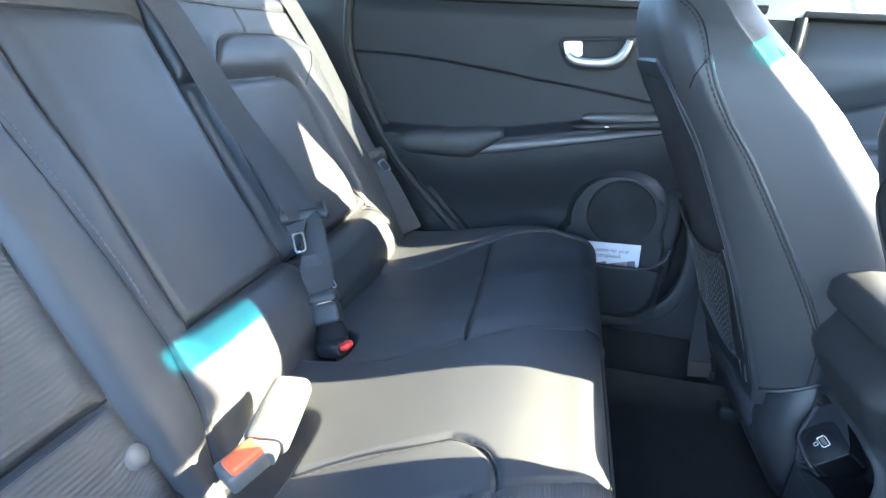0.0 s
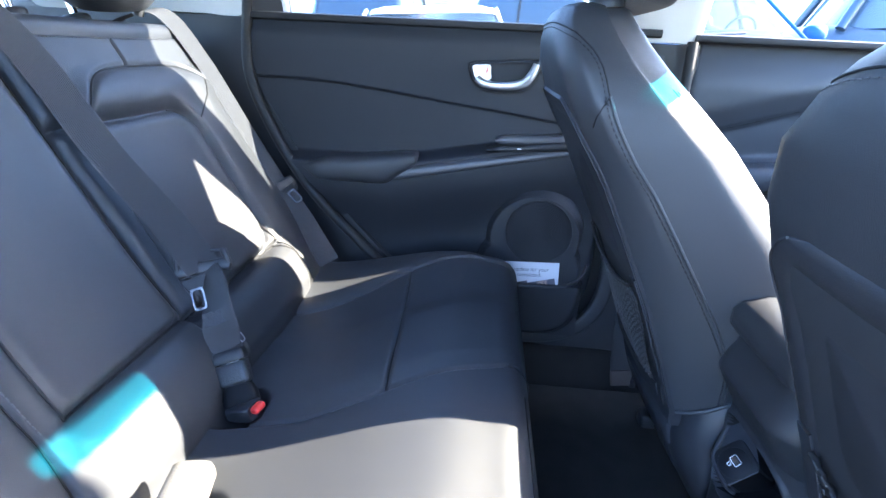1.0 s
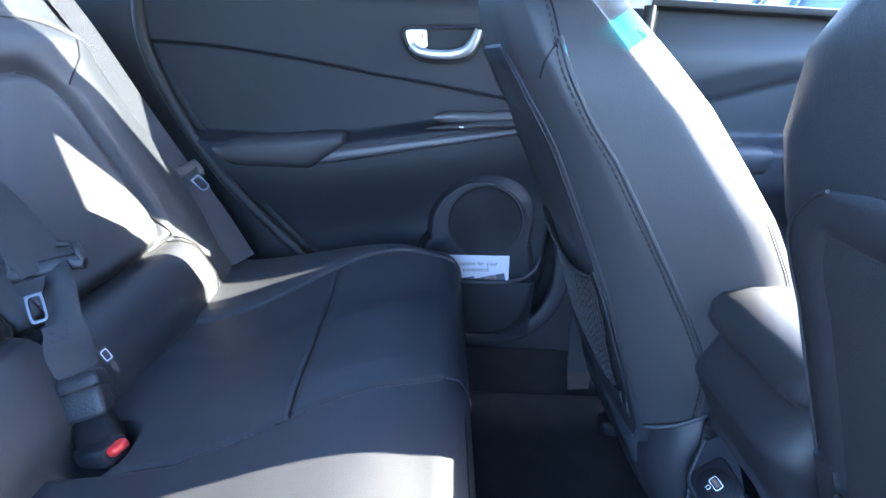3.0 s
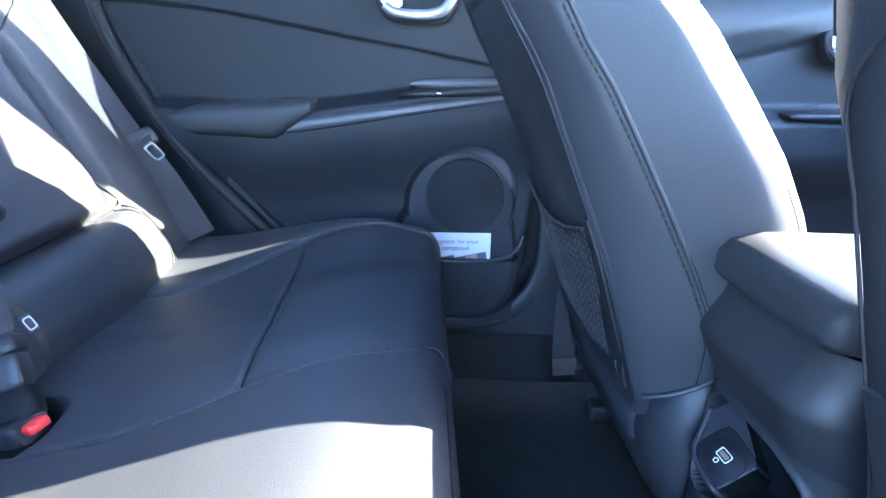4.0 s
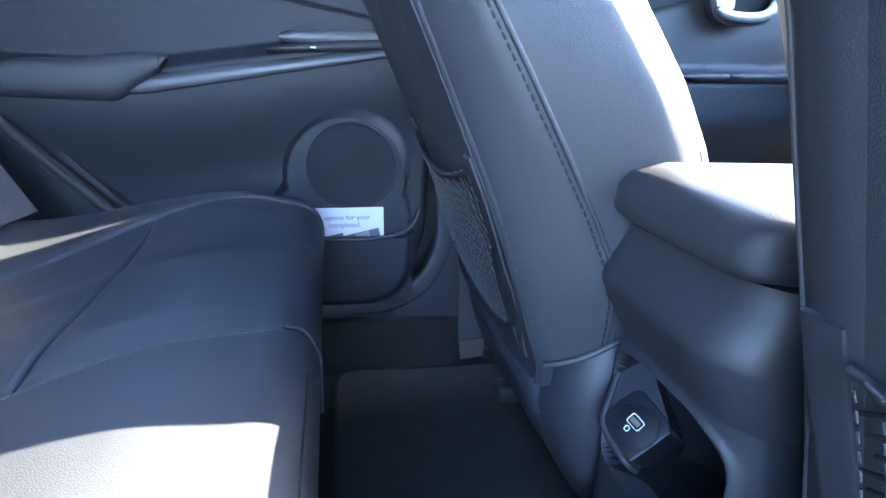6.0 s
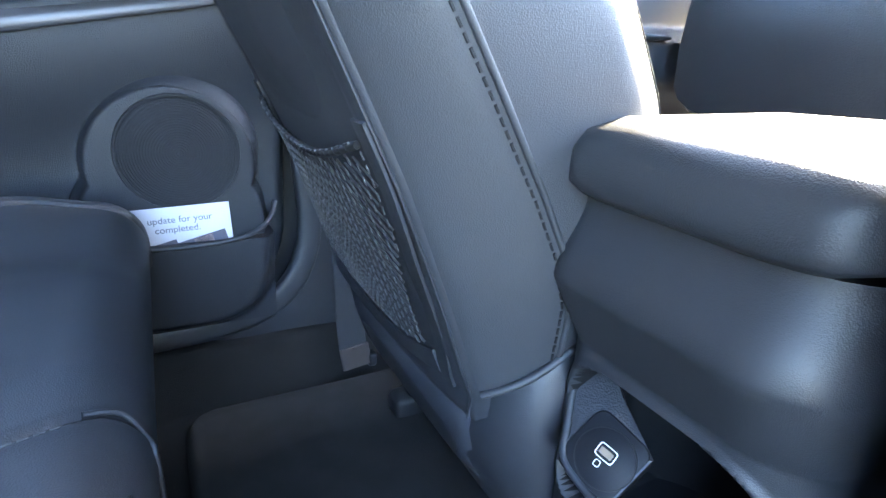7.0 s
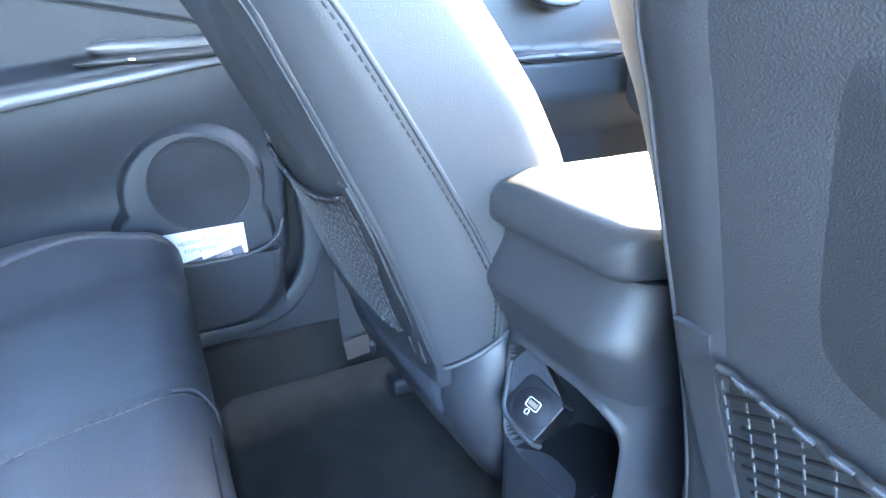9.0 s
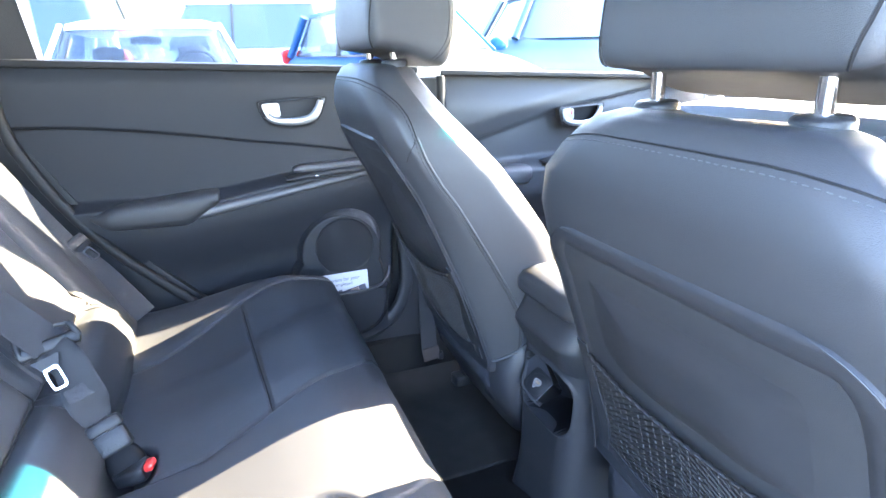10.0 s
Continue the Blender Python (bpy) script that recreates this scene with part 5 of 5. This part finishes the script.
    # cloth flap under the shell, hinge drum, cushion and rails
    flap = bmesh.new()
    loft([[at(0.460 + a + b, u * (1 + 0.05 * (0.634 - z) / 0.1), z) for a, z in ((0.006, 0.634), (0.004, 0.622), (0.012, 0.590), (0.026, 0.552), (0.036, 0.538), (0.046, 0.535), (0.050, 0.545), (0.034, 0.590), (0.020, 0.634))]
          for u, b in ((-0.140, 0.026), (-0.139, 0.013), (-0.133, 0.004), (-0.118, 0.0), (0.118, 0.0), (0.133, 0.004), (0.139, 0.013), (0.140, 0.026))], True, flap)
    part("lower_flap", flap, FLAP, seat, "dark blue-grey cloth flap")
    drum = []
    for z, xr, xf, w in ((0.708, 0.505, 0.66, 0.174), (0.690, 0.490, 0.66, 0.181), (0.665, 0.476, 0.66, 0.186), (0.635, 0.469, 0.66, 0.189), (0.605, 0.469, 0.66, 0.189), (0.575, 0.476, 0.65, 0.187), (0.545, 0.488, 0.64, 0.182), (0.510, 0.512, 0.63, 0.170), (0.475, 0.532, 0.62, 0.155)):
        drum.append(oval((( xr + xf) / 2 + dx, yc, z), Y, (1, 0, 0), w * wide, (xf - xr) / 2, 5.0, 64))
    part("hinge_cover", loft(drum), PLASTIC, seat, "dark grained plastic hinge cover")
    sc = []
    for x, w, zt, zb in ((0.54, 0.17, 0.60, 0.50), (0.58, 0.205, 0.635, 0.47), (0.64, 0.215, 0.655, 0.46), (0.80, 0.22, 0.672, 0.46), (0.94, 0.22, 0.69, 0.46), (1.00, 0.205, 0.675, 0.48), (1.03, 0.17, 0.63, 0.51)):
        sc.append(oval((x + dx, yc, (zt + zb) / 2), Y, (0, 0, 1), w, (zt - zb) / 2, 4, 40))
    part("cushion", loft(sc), LEATHER, seat, "black leather seat cushion")
    for sgn in (-1, 1):
        rail = part("rail", box((0.76 + dx, yc + sgn * 0.165, 0.425), (0.40, 0.030, 0.085), 0.006), DARK, seat, "dark metal seat rail")
        part("rail_cap", box((0.565 + dx, yc + sgn * 0.165, 0.405), (0.05, 0.038, 0.035), 0.008, 3), DARK, rail, "black plastic rail end")

    # head restraint
    def top(x, u, z):
        return at(x + head_at[0], u * (1.0 - 0.4 * (wide - 1.0)) + head_at[1], z + head_at[2])

    head = thing("headrest", "black leather front headrest on two chrome posts", "headrest", at(0.30, 0, 1.14), group="headrests")
    posts(head, (at(0.318, head_at[1] - gauge, 1.1515), at(0.318, head_at[1] + gauge, 1.1515)), Vector((-0.10, 0, 1)).normalized(), 0.08, 0.0065)
    outline = smooth_line([(0.272, 0, 1.172), (0.266, 0, 1.205), (0.267, 0, 1.26), (0.274, 0, 1.315), (0.294, 0, 1.347), (0.328, 0, 1.355), (0.366, 0, 1.332), (0.390, 0, 1.285), (0.402, 0, 1.230), (0.400, 0, 1.182), (0.388, 0, 1.150), (0.366, 0, 1.149), (0.325, 0, 1.163), (0.290, 0, 1.168)], 4, True)
    c0 = Vector((0.330, 0, 1.25))
    rg = []
    for u, k in ((-0.116, 0.72), (-0.1155, 0.82), (-0.112, 0.91), (-0.105, 0.965), (-0.092, 0.99), (-0.05, 1.0), (0.0, 1.0), (0.05, 1.0), (0.092, 0.99), (0.105, 0.965), (0.112, 0.91), (0.1155, 0.82), (0.116, 0.72)):
        rg.append([top(*(lambda p: (p.x, u, p.z))(c0 + (p - c0) * k)) for p in outline])
    cover = loft(rg)
    bmesh.ops.recalc_face_normals(cover, faces=cover.faces[:])
    skin = BVHTree.FromBMesh(cover)
    hb = part("pad", cover, LEATHER, head)
    for sgn in (-1, 1):
        rear_run = settle(skin, smooth_line([top(0.276, sgn * 0.098, 1.170), top(0.268, sgn * 0.108, 1.211), top(0.276, sgn * 0.114, 1.26), top(0.284, sgn * 0.113, 1.30), top(0.302, sgn * 0.108, 1.34)], 10), 0.0002)
        part("seam", tube(rear_run, 0.0013, 6), CREASE, hb, "sunk seam")
        for gap in (0.0, 0.006):
            edge_run = settle(skin, smooth_line([top(0.366 - gap, sgn * 0.112, 1.156), top(0.388 - gap, sgn * 0.112, 1.185), top(0.391 - gap, sgn * 0.112, 1.23), top(0.380 - gap, sgn * 0.112, 1.283), top(0.358 - gap, sgn * 0.112, 1.328)], 10), 0.0)
            part("seam", tube(edge_run, 0.0006, 5), CREASE, hb)
    return seat


front_seat("black leather front passenger seat with stitched flanks and a net pocket", 0.0, 0.390, 0.0, far=0.045)
front_seat("black leather driver seat with a moulded back panel and net pocket", 0.078, -0.188, -0.034, 0.128, (0.0, 0.006, 0.015), 0.064, 1.2)

# ================================================================ centre console
console = thing("centre_console", "dark grained centre console with arm rest lid and niche", "console", (0.62, MID, 0.32))
CY = 0.131


def con_half(z):
    return 0.083 - 0.003 * step(0.75, 0.68, z) - 0.004 * step(0.60, 0.45, z)


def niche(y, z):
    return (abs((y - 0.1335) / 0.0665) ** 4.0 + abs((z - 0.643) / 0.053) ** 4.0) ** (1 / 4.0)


def console_h(u, z):
    y = CY + u
    # swelling top, a folded edge, then a face that falls back to the niche
    h = 0.020 + 0.016 * step(0.80, 0.755, z) - 0.026 * min(1.0, max(0.0, (0.752 - z) / 0.046)) + 0.02 * step(0.5, 0.34, z)
    h += rounded(con_half(z) - u, 0.026) + rounded(u + con_half(z), 0.040)
    d = niche(y, z)
    h += -0.085 * step(1.02, 0.93, d) * (0.62 + 0.38 * step(0.196, 0.140, y))
    h += 0.003 * math.exp(-((d - 1.05) / 0.04) ** 2)
    return h


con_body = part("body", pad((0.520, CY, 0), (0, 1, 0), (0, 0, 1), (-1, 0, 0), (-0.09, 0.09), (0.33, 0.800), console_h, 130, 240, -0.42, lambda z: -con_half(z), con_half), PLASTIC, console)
con_body.data.materials.append(NICHE)                    # near-black faces hold the shade inside the niche
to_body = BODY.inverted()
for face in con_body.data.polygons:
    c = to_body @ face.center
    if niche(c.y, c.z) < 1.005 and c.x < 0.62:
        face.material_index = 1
lid_rings = []
for x, w, zt, zb in ((0.484, 0.084, 0.824, 0.812), (0.486, 0.096, 0.832, 0.806), (0.494, 0.106, 0.840, 0.801), (0.520, 0.114, 0.846, 0.799), (0.65, 0.116, 0.848, 0.799), (0.80, 0.115, 0.842, 0.799), (0.815, 0.106, 0.834, 0.802)):
    lid_rings.append(oval((x, CY, (zt + zb) / 2), (0, 1, 0), (0, 0, 1), w * 0.715, (zt - zb) / 2, 5, 56))
part("lid", loft(lid_rings), LEATHER, console, "padded black arm rest lid")
# socket plate in the niche
plate_c = Vector((0.516, 0.1625, 0.6375))
pn = Vector((-0.66, -0.40, 0.63)).normalized()
pu = Vector((0.52, -0.85, 0.0)).normalized()
pv = pn.cross(pu)
pu, pv = pu * 0.82 + pv * 0.57, pv * 0.82 - pu * 0.57
e1 = (pu * 1.829 + pv * 1.024).normalized()
e2 = (pu * 1.024 - pv * 1.829).normalized()
plate = part("socket_plate", loft([oval(plate_c - e2 * 0.002 + pn * d, e1, e2, 0.0236 * k, 0.0212 * k, 6, 40) for d, k in ((-0.004, 1.0), (-0.0016, 1.0), (-0.0004, 0.985), (0.0, 0.95))]), SOCKET, console, "black socket plate")
cheek = [plate_c + e1 * a + e2 * b - pn * 0.0016 for a, b in ((-0.0225, 0.017), (-0.0225, 0.0), (-0.0185, -0.0185), (-0.002, -0.031), (0.019, -0.0455), (0.036, -0.057), (0.050, -0.040), (0.036, -0.018), (0.0215, 0.017))]
part("niche_cheek", slab(cheek, pn * -0.05), DOORSKIN, console, "grained slanted wall of the niche", smooth=False)
part("niche_rim", tube(smooth_line([p - pn * 0.0005 for p in (cheek[5], cheek[4], cheek[3], cheek[2], cheek[1], cheek[0])] + [cheek[0] + e2 * 0.004 - pn * 0.02], 6), 0.0030, 10), PLASTIC, console, "rounded rim of the niche")
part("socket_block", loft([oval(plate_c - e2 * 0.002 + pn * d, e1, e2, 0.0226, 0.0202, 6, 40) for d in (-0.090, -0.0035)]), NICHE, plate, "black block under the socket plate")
# a pale satin tube draws the lit edge of the plate
part("plate_edge", tube([plate_c + e2 * 0.0189 - e1 * 0.019 - pn * 0.001, plate_c + e2 * 0.0189 + e1 * 0.019 - pn * 0.001], 0.0010, 6), SATIN, plate, "pale edge, a painted highlight")
disc = part("socket_cover", lathe(plate_c, pn, pu, [(0.0185, -0.002), (0.0185, 0.0008), (0.0180, 0.0012), (0.0005, 0.0012)], 40), SOCKET, plate, "round black socket cover")
part("cover_gap", tube([plate_c + pn * 0.0004 + (pu * math.cos(k * math.tau / 40) + pv * math.sin(k * math.tau / 40)) * 0.0188 for k in range(40)], 0.0006, 6, None, True), CREASE, plate)
fr_u, fr_v = pu * 0.82 + pv * 0.57, pv * 0.82 - pu * 0.57
rimc = plate_c + pn * 0.0020 + fr_u * 0.003 + fr_v * 0.001
part("usb_rim", annulus(oval(rimc, fr_u, fr_v, 0.0047, 0.0064, 6, 32), oval(rimc, fr_u, fr_v, 0.0041, 0.0058, 6, 32), pn * 0.0004), WHITE, disc, "white printed outline")
part("usb_port", slab(oval(rimc + pn * 0.0002, fr_u, fr_v, 0.0022, 0.0045, 8, 24), pn * 0.0005), CHROME, disc, "metal socket")
part("usb_mark", annulus(oval(rimc - fr_u * 0.0085 + fr_v * 0.001, fr_u, fr_v, 0.0023, 0.0020, 4, 20), oval(rimc - fr_u * 0.0085 + fr_v * 0.001, fr_u, fr_v, 0.0018, 0.0015, 4, 20), pn * 0.0004), WHITE, disc, "white printed battery mark")

# ================================================================ outside
ground = part("ground", pad((0, 0, 0), (1, 0, 0), (0, 1, 0), (0, 0, 1), (-60, 60), (-60, 120), lambda x, y: 0.0, 4, 4, -0.2), ASPHALT, body=False)
tagged(ground, "grey asphalt car park", "ground", kind="structure")


def parked_car(name, label, at, turn, paint, L=4.3, W=1.78, H=1.48, hood=1.05, tail=0.25, belt=0.95, lamps=True, cabin=False):
    """A parked car: x ahead, lofted body, glasshouse, wheels, lamps and mirrors."""
    M = Matrix.Translation(at) @ Matrix.Rotation(radians(turn), 4, "Z")
    car = thing(name, label, "car", at, group="parked cars", body=False)

    def put(nm, bm, m, parent=car, lab=""):
        bm.transform(M)
        return part(nm, bm, m, parent, lab, body=False)
    X = Vector((1, 0, 0))
    yz = (Vector((0, 1, 0)), Vector((0, 0, 1)))
    f = L / 2
    rings = []
    for x, w, zb, zt in ((f, 0.60, 0.42, 0.62), (f - 0.05, 0.78, 0.30, 0.74), (f - 0.25, 0.92, 0.24, 0.86), (f - hood * 0.6, 0.98, 0.22, 0.95), (f - hood, 1.0, 0.22, 1.01), (0, 1.0, 0.22, 1.02),
                         (-f + 0.45, 0.99, 0.24, 1.04), (-f + 0.10, 0.93, 0.28, 1.02), (-f, 0.82, 0.36, 0.92)):
        zt = zt * belt
        rings.append(oval((x, 0, (zb + zt) / 2), *yz, w * W / 2, (zt - zb) / 2, 4.5, 40))
    put("body", loft(rings), paint)
    b0, b1 = f - hood - 0.02, -f + tail
    r0, r1 = b0 - 0.72, b1 + 0.38
    cab = []
    for t in (0.0, 0.25, 0.5, 0.75, 1.0):
        z = belt * 0.98 + (H - 0.04 - belt * 0.98) * t
        xa, xb = b0 + (r0 - b0) * t, b1 + (r1 - b1) * t
        hw = W / 2 * (0.90 - 0.20 * t)
        ring = []
        for k in range(40):
            a = 2 * math.pi * k / 40
            cs, sn = math.cos(a), math.sin(a)
            ring.append(Vector(((xa + xb) / 2 + (xa - xb) / 2 * math.copysign(abs(cs) ** 0.36, cs), hw * math.copysign(abs(sn) ** 0.30, sn), z)))
        cab.append(ring)
    put("glasshouse", loft(cab, False), CARPANE if cabin else CARGLASS, car, "see-through windows" if cabin else "dark windows")
    if cabin:
        put("inner_trim", box(((b0 + b1) / 2 - 0.05, 0, belt * 0.98 - 0.01), ((b0 - b1) * 0.97, W * 0.84, 0.06), 0.02), CARTRIM)
        put("dash", loft([oval((b0 - 0.32 + dx, 0, belt + 0.0), *yz, W * 0.40, hh, 4, 28) for dx, hh in ((0.22, 0.03), (0.10, 0.09), (-0.10, 0.11), (-0.16, 0.06))]), CARTRIM)
        put("steering_wheel", tube(oval((b0 - 0.50, 0.36, belt + 0.06), (0, 1, 0), (0.35, 0, 1), 0.18, 0.18, 2, 28), 0.018, 8, None, True), CARTRIM)
        for yy in (-0.36, 0.36):
            put("inner_seat", loft([oval((b0 - 1.15 - 0.18 * t, yy, belt - 0.10 + 0.40 * t), (1, 0, 0), (0, 1, 0), 0.08, w, 3, 20) for t, w in ((0, 0.25), (0.50, 0.25), (0.66, 0.20), (0.72, 0.11), (0.76, 0.13), (0.95, 0.13), (1.0, 0.08))]), CARTRIM)
            put("rear_headrest", loft([oval((b1 + 0.50, yy, belt + z), (1, 0, 0), (0, 1, 0), 0.05, w, 3, 16) for z, w in ((0.02, 0.13), (0.12, 0.13), (0.15, 0.09))]), CARTRIM)
        put("inner_mirror", loft([oval((r0 + 0.10 + dx, 0, H - 0.17), *yz, a, 0.035, 4, 20) for dx, a in ((-0.01, 0.11), (0.0, 0.12), (0.02, 0.10))]), CARTRIM)
    top = []
    for z, g in ((H - 0.075, 1.012), (H - 0.03, 0.99), (H, 0.85), (H + 0.008, 0.5)):
        xa, xb = r0 + 0.06, r1 - 0.06
        ring = []
        for k in range(40):
            a = 2 * math.pi * k / 40
            cs, sn = math.cos(a), math.sin(a)
            ring.append(Vector(((xa + xb) / 2 + (xa - xb) / 2 * g * math.copysign(abs(cs) ** 0.36, cs), W / 2 * 0.715 * g * math.copysign(abs(sn) ** 0.30, sn), z)))
        top.append(ring)
    put("roof", loft(top), paint)
    for sgn in (-1, 1):
        hw0, hw1 = sgn * W / 2 * 0.885, sgn * W / 2 * 0.705
        zb, zt = belt * 0.98, H - 0.045
        put("front_pillar", tube([(b0 - 0.0, hw0 * 0.97, zb), (r0 + 0.02, hw1 * 0.98, zt)], 0.019, 8), paint)
        put("rear_pillar", tube([(b1 + 0.02, hw0 * 0.97, zb), (r1 - 0.02, hw1 * 0.98, zt)], 0.06, 8), paint)
        put("middle_pillar", tube([(0.0, hw0 * 1.015, zb), (-0.10, hw1 * 1.01, zt)], 0.035, 8), CARTRIM)
        for xw in (f - 0.82, -f + 0.80):
            c = Vector((xw, sgn * (W / 2 - 0.10), 0.32))
            wheel = put("wheel", loft([oval(c + Vector((0, sgn * d, 0)), (1, 0, 0), (0, 0, 1), r, r, 2, 32) for d, r in ((-0.09, 0.29), (-0.08, 0.32), (0.09, 0.32), (0.105, 0.29), (0.10, 0.22))]), TYRE)
            put("rim", loft([oval(c + Vector((0, sgn * d, 0)), (1, 0, 0), (0, 0, 1), r, r, 2, 28) for d, r in ((0.09, 0.215), (0.108, 0.20), (0.10, 0.05), (0.112, 0.03))]), SILVER, wheel)
        put("mirror", loft([oval((b0 - 0.18 + dx, sgn * (W / 2 + 0.06), belt + 0.06), *yz, a, b, 3, 20) for dx, a, b in ((0.10, 0.04, 0.03), (0.06, 0.10, 0.075), (0.0, 0.115, 0.085), (-0.05, 0.10, 0.07))]), paint)
        put("head_lamp", loft([oval((x, sgn * (W / 2 - 0.26), 0.70 * belt / 0.95), (0, 1, 0), (0, 0, 1), a, b, 3, 20) for x, a, b in ((f - 0.22, 0.20, 0.07), (f - 0.10, 0.18, 0.065), (f - 0.03, 0.11, 0.04))]), LAMPGLASS)
        if lamps:
            put("tail_lamp", loft([oval((x, sgn * (W / 2 - 0.17), 0.98 * belt), (0, 1, 0), (0, 0, 1), a, b, 3, 20) for x, a, b in ((-f + 0.22, 0.16, 0.12), (-f + 0.06, 0.15, 0.11), (-f + 0.02, 0.10, 0.08))]), REDLAMP)
    put("grille", loft([oval((f - 0.015 + d, 0, 0.50), (0, 1, 0), (0, 0, 1), 0.48, 0.12, 5, 28) for d in (-0.10, 0.012, 0.02)]), CARTRIM)
    put("wiper", tube([(b0 + 0.06, -0.45, belt + 0.045), (b0 + 0.02, 0.10, belt + 0.06)], 0.012, 6), CARTRIM)
    return car


parked_car("parked_hatchback", "white parked hatchback seen from its front", (-0.36, 5.2, 0.0), -88, WHITEPAINT, 4.2, 1.74, 1.50, 1.05, 0.25, 1.0, cabin=True)
parked_car("parked_suv", "bright blue parked car seen from its front corner", (2.43, 6.5, 0.0), -80, BLUEPAINT, 4.4, 1.84, 1.74, 1.10, 0.25, 1.18, cabin=True)
parked_car("parked_sedan", "tall slate blue parked car behind the blue one", (6.6, 7.4, 0.0), -8, NAVYPAINT, 4.7, 1.86, 2.0, 1.05, 0.25, 1.34, lamps=False)
parked_car("parked_offroader", "white parked off-road car with red tail lamps", (-1.82, 10.4, 0.0), 89, WHITEPAINT, 4.6, 2.1, 2.2, 1.0, 0.03, 1.24)
parked_car("parked_van", "tall white parked van", (1.0, 16.6, 0.0), 172, WHITEPAINT, 5.4, 2.0, 2.6, 0.9, 0.03, 1.45)

building = thing("building", "long white rendered building with grey roller doors", "building", (0, 30, 0), kind="structure", body=False)
part("wall", box((2, 30, 3.0), (70, 0.4, 6.0), 0.02), RENDERWALL, building, body=False)
part("parapet", box((2, 29.9, 6.1), (70.4, 0.7, 0.25), 0.03), STEELDOOR, building, body=False)
for xd in (-22, -13, -4, 7, 16, 25):
    sh = part("roller_door", box((xd, 29.76, 1.9), (4.2, 0.10, 3.8), 0.02), STEELDOOR, building, "grey roller door", body=False)
    for k in range(18):
        part("slat", box((xd, 29.70, 0.15 + 0.21 * k), (4.1, 0.03, 0.19), 0.01, 1), STEELDOOR, sh, body=False)
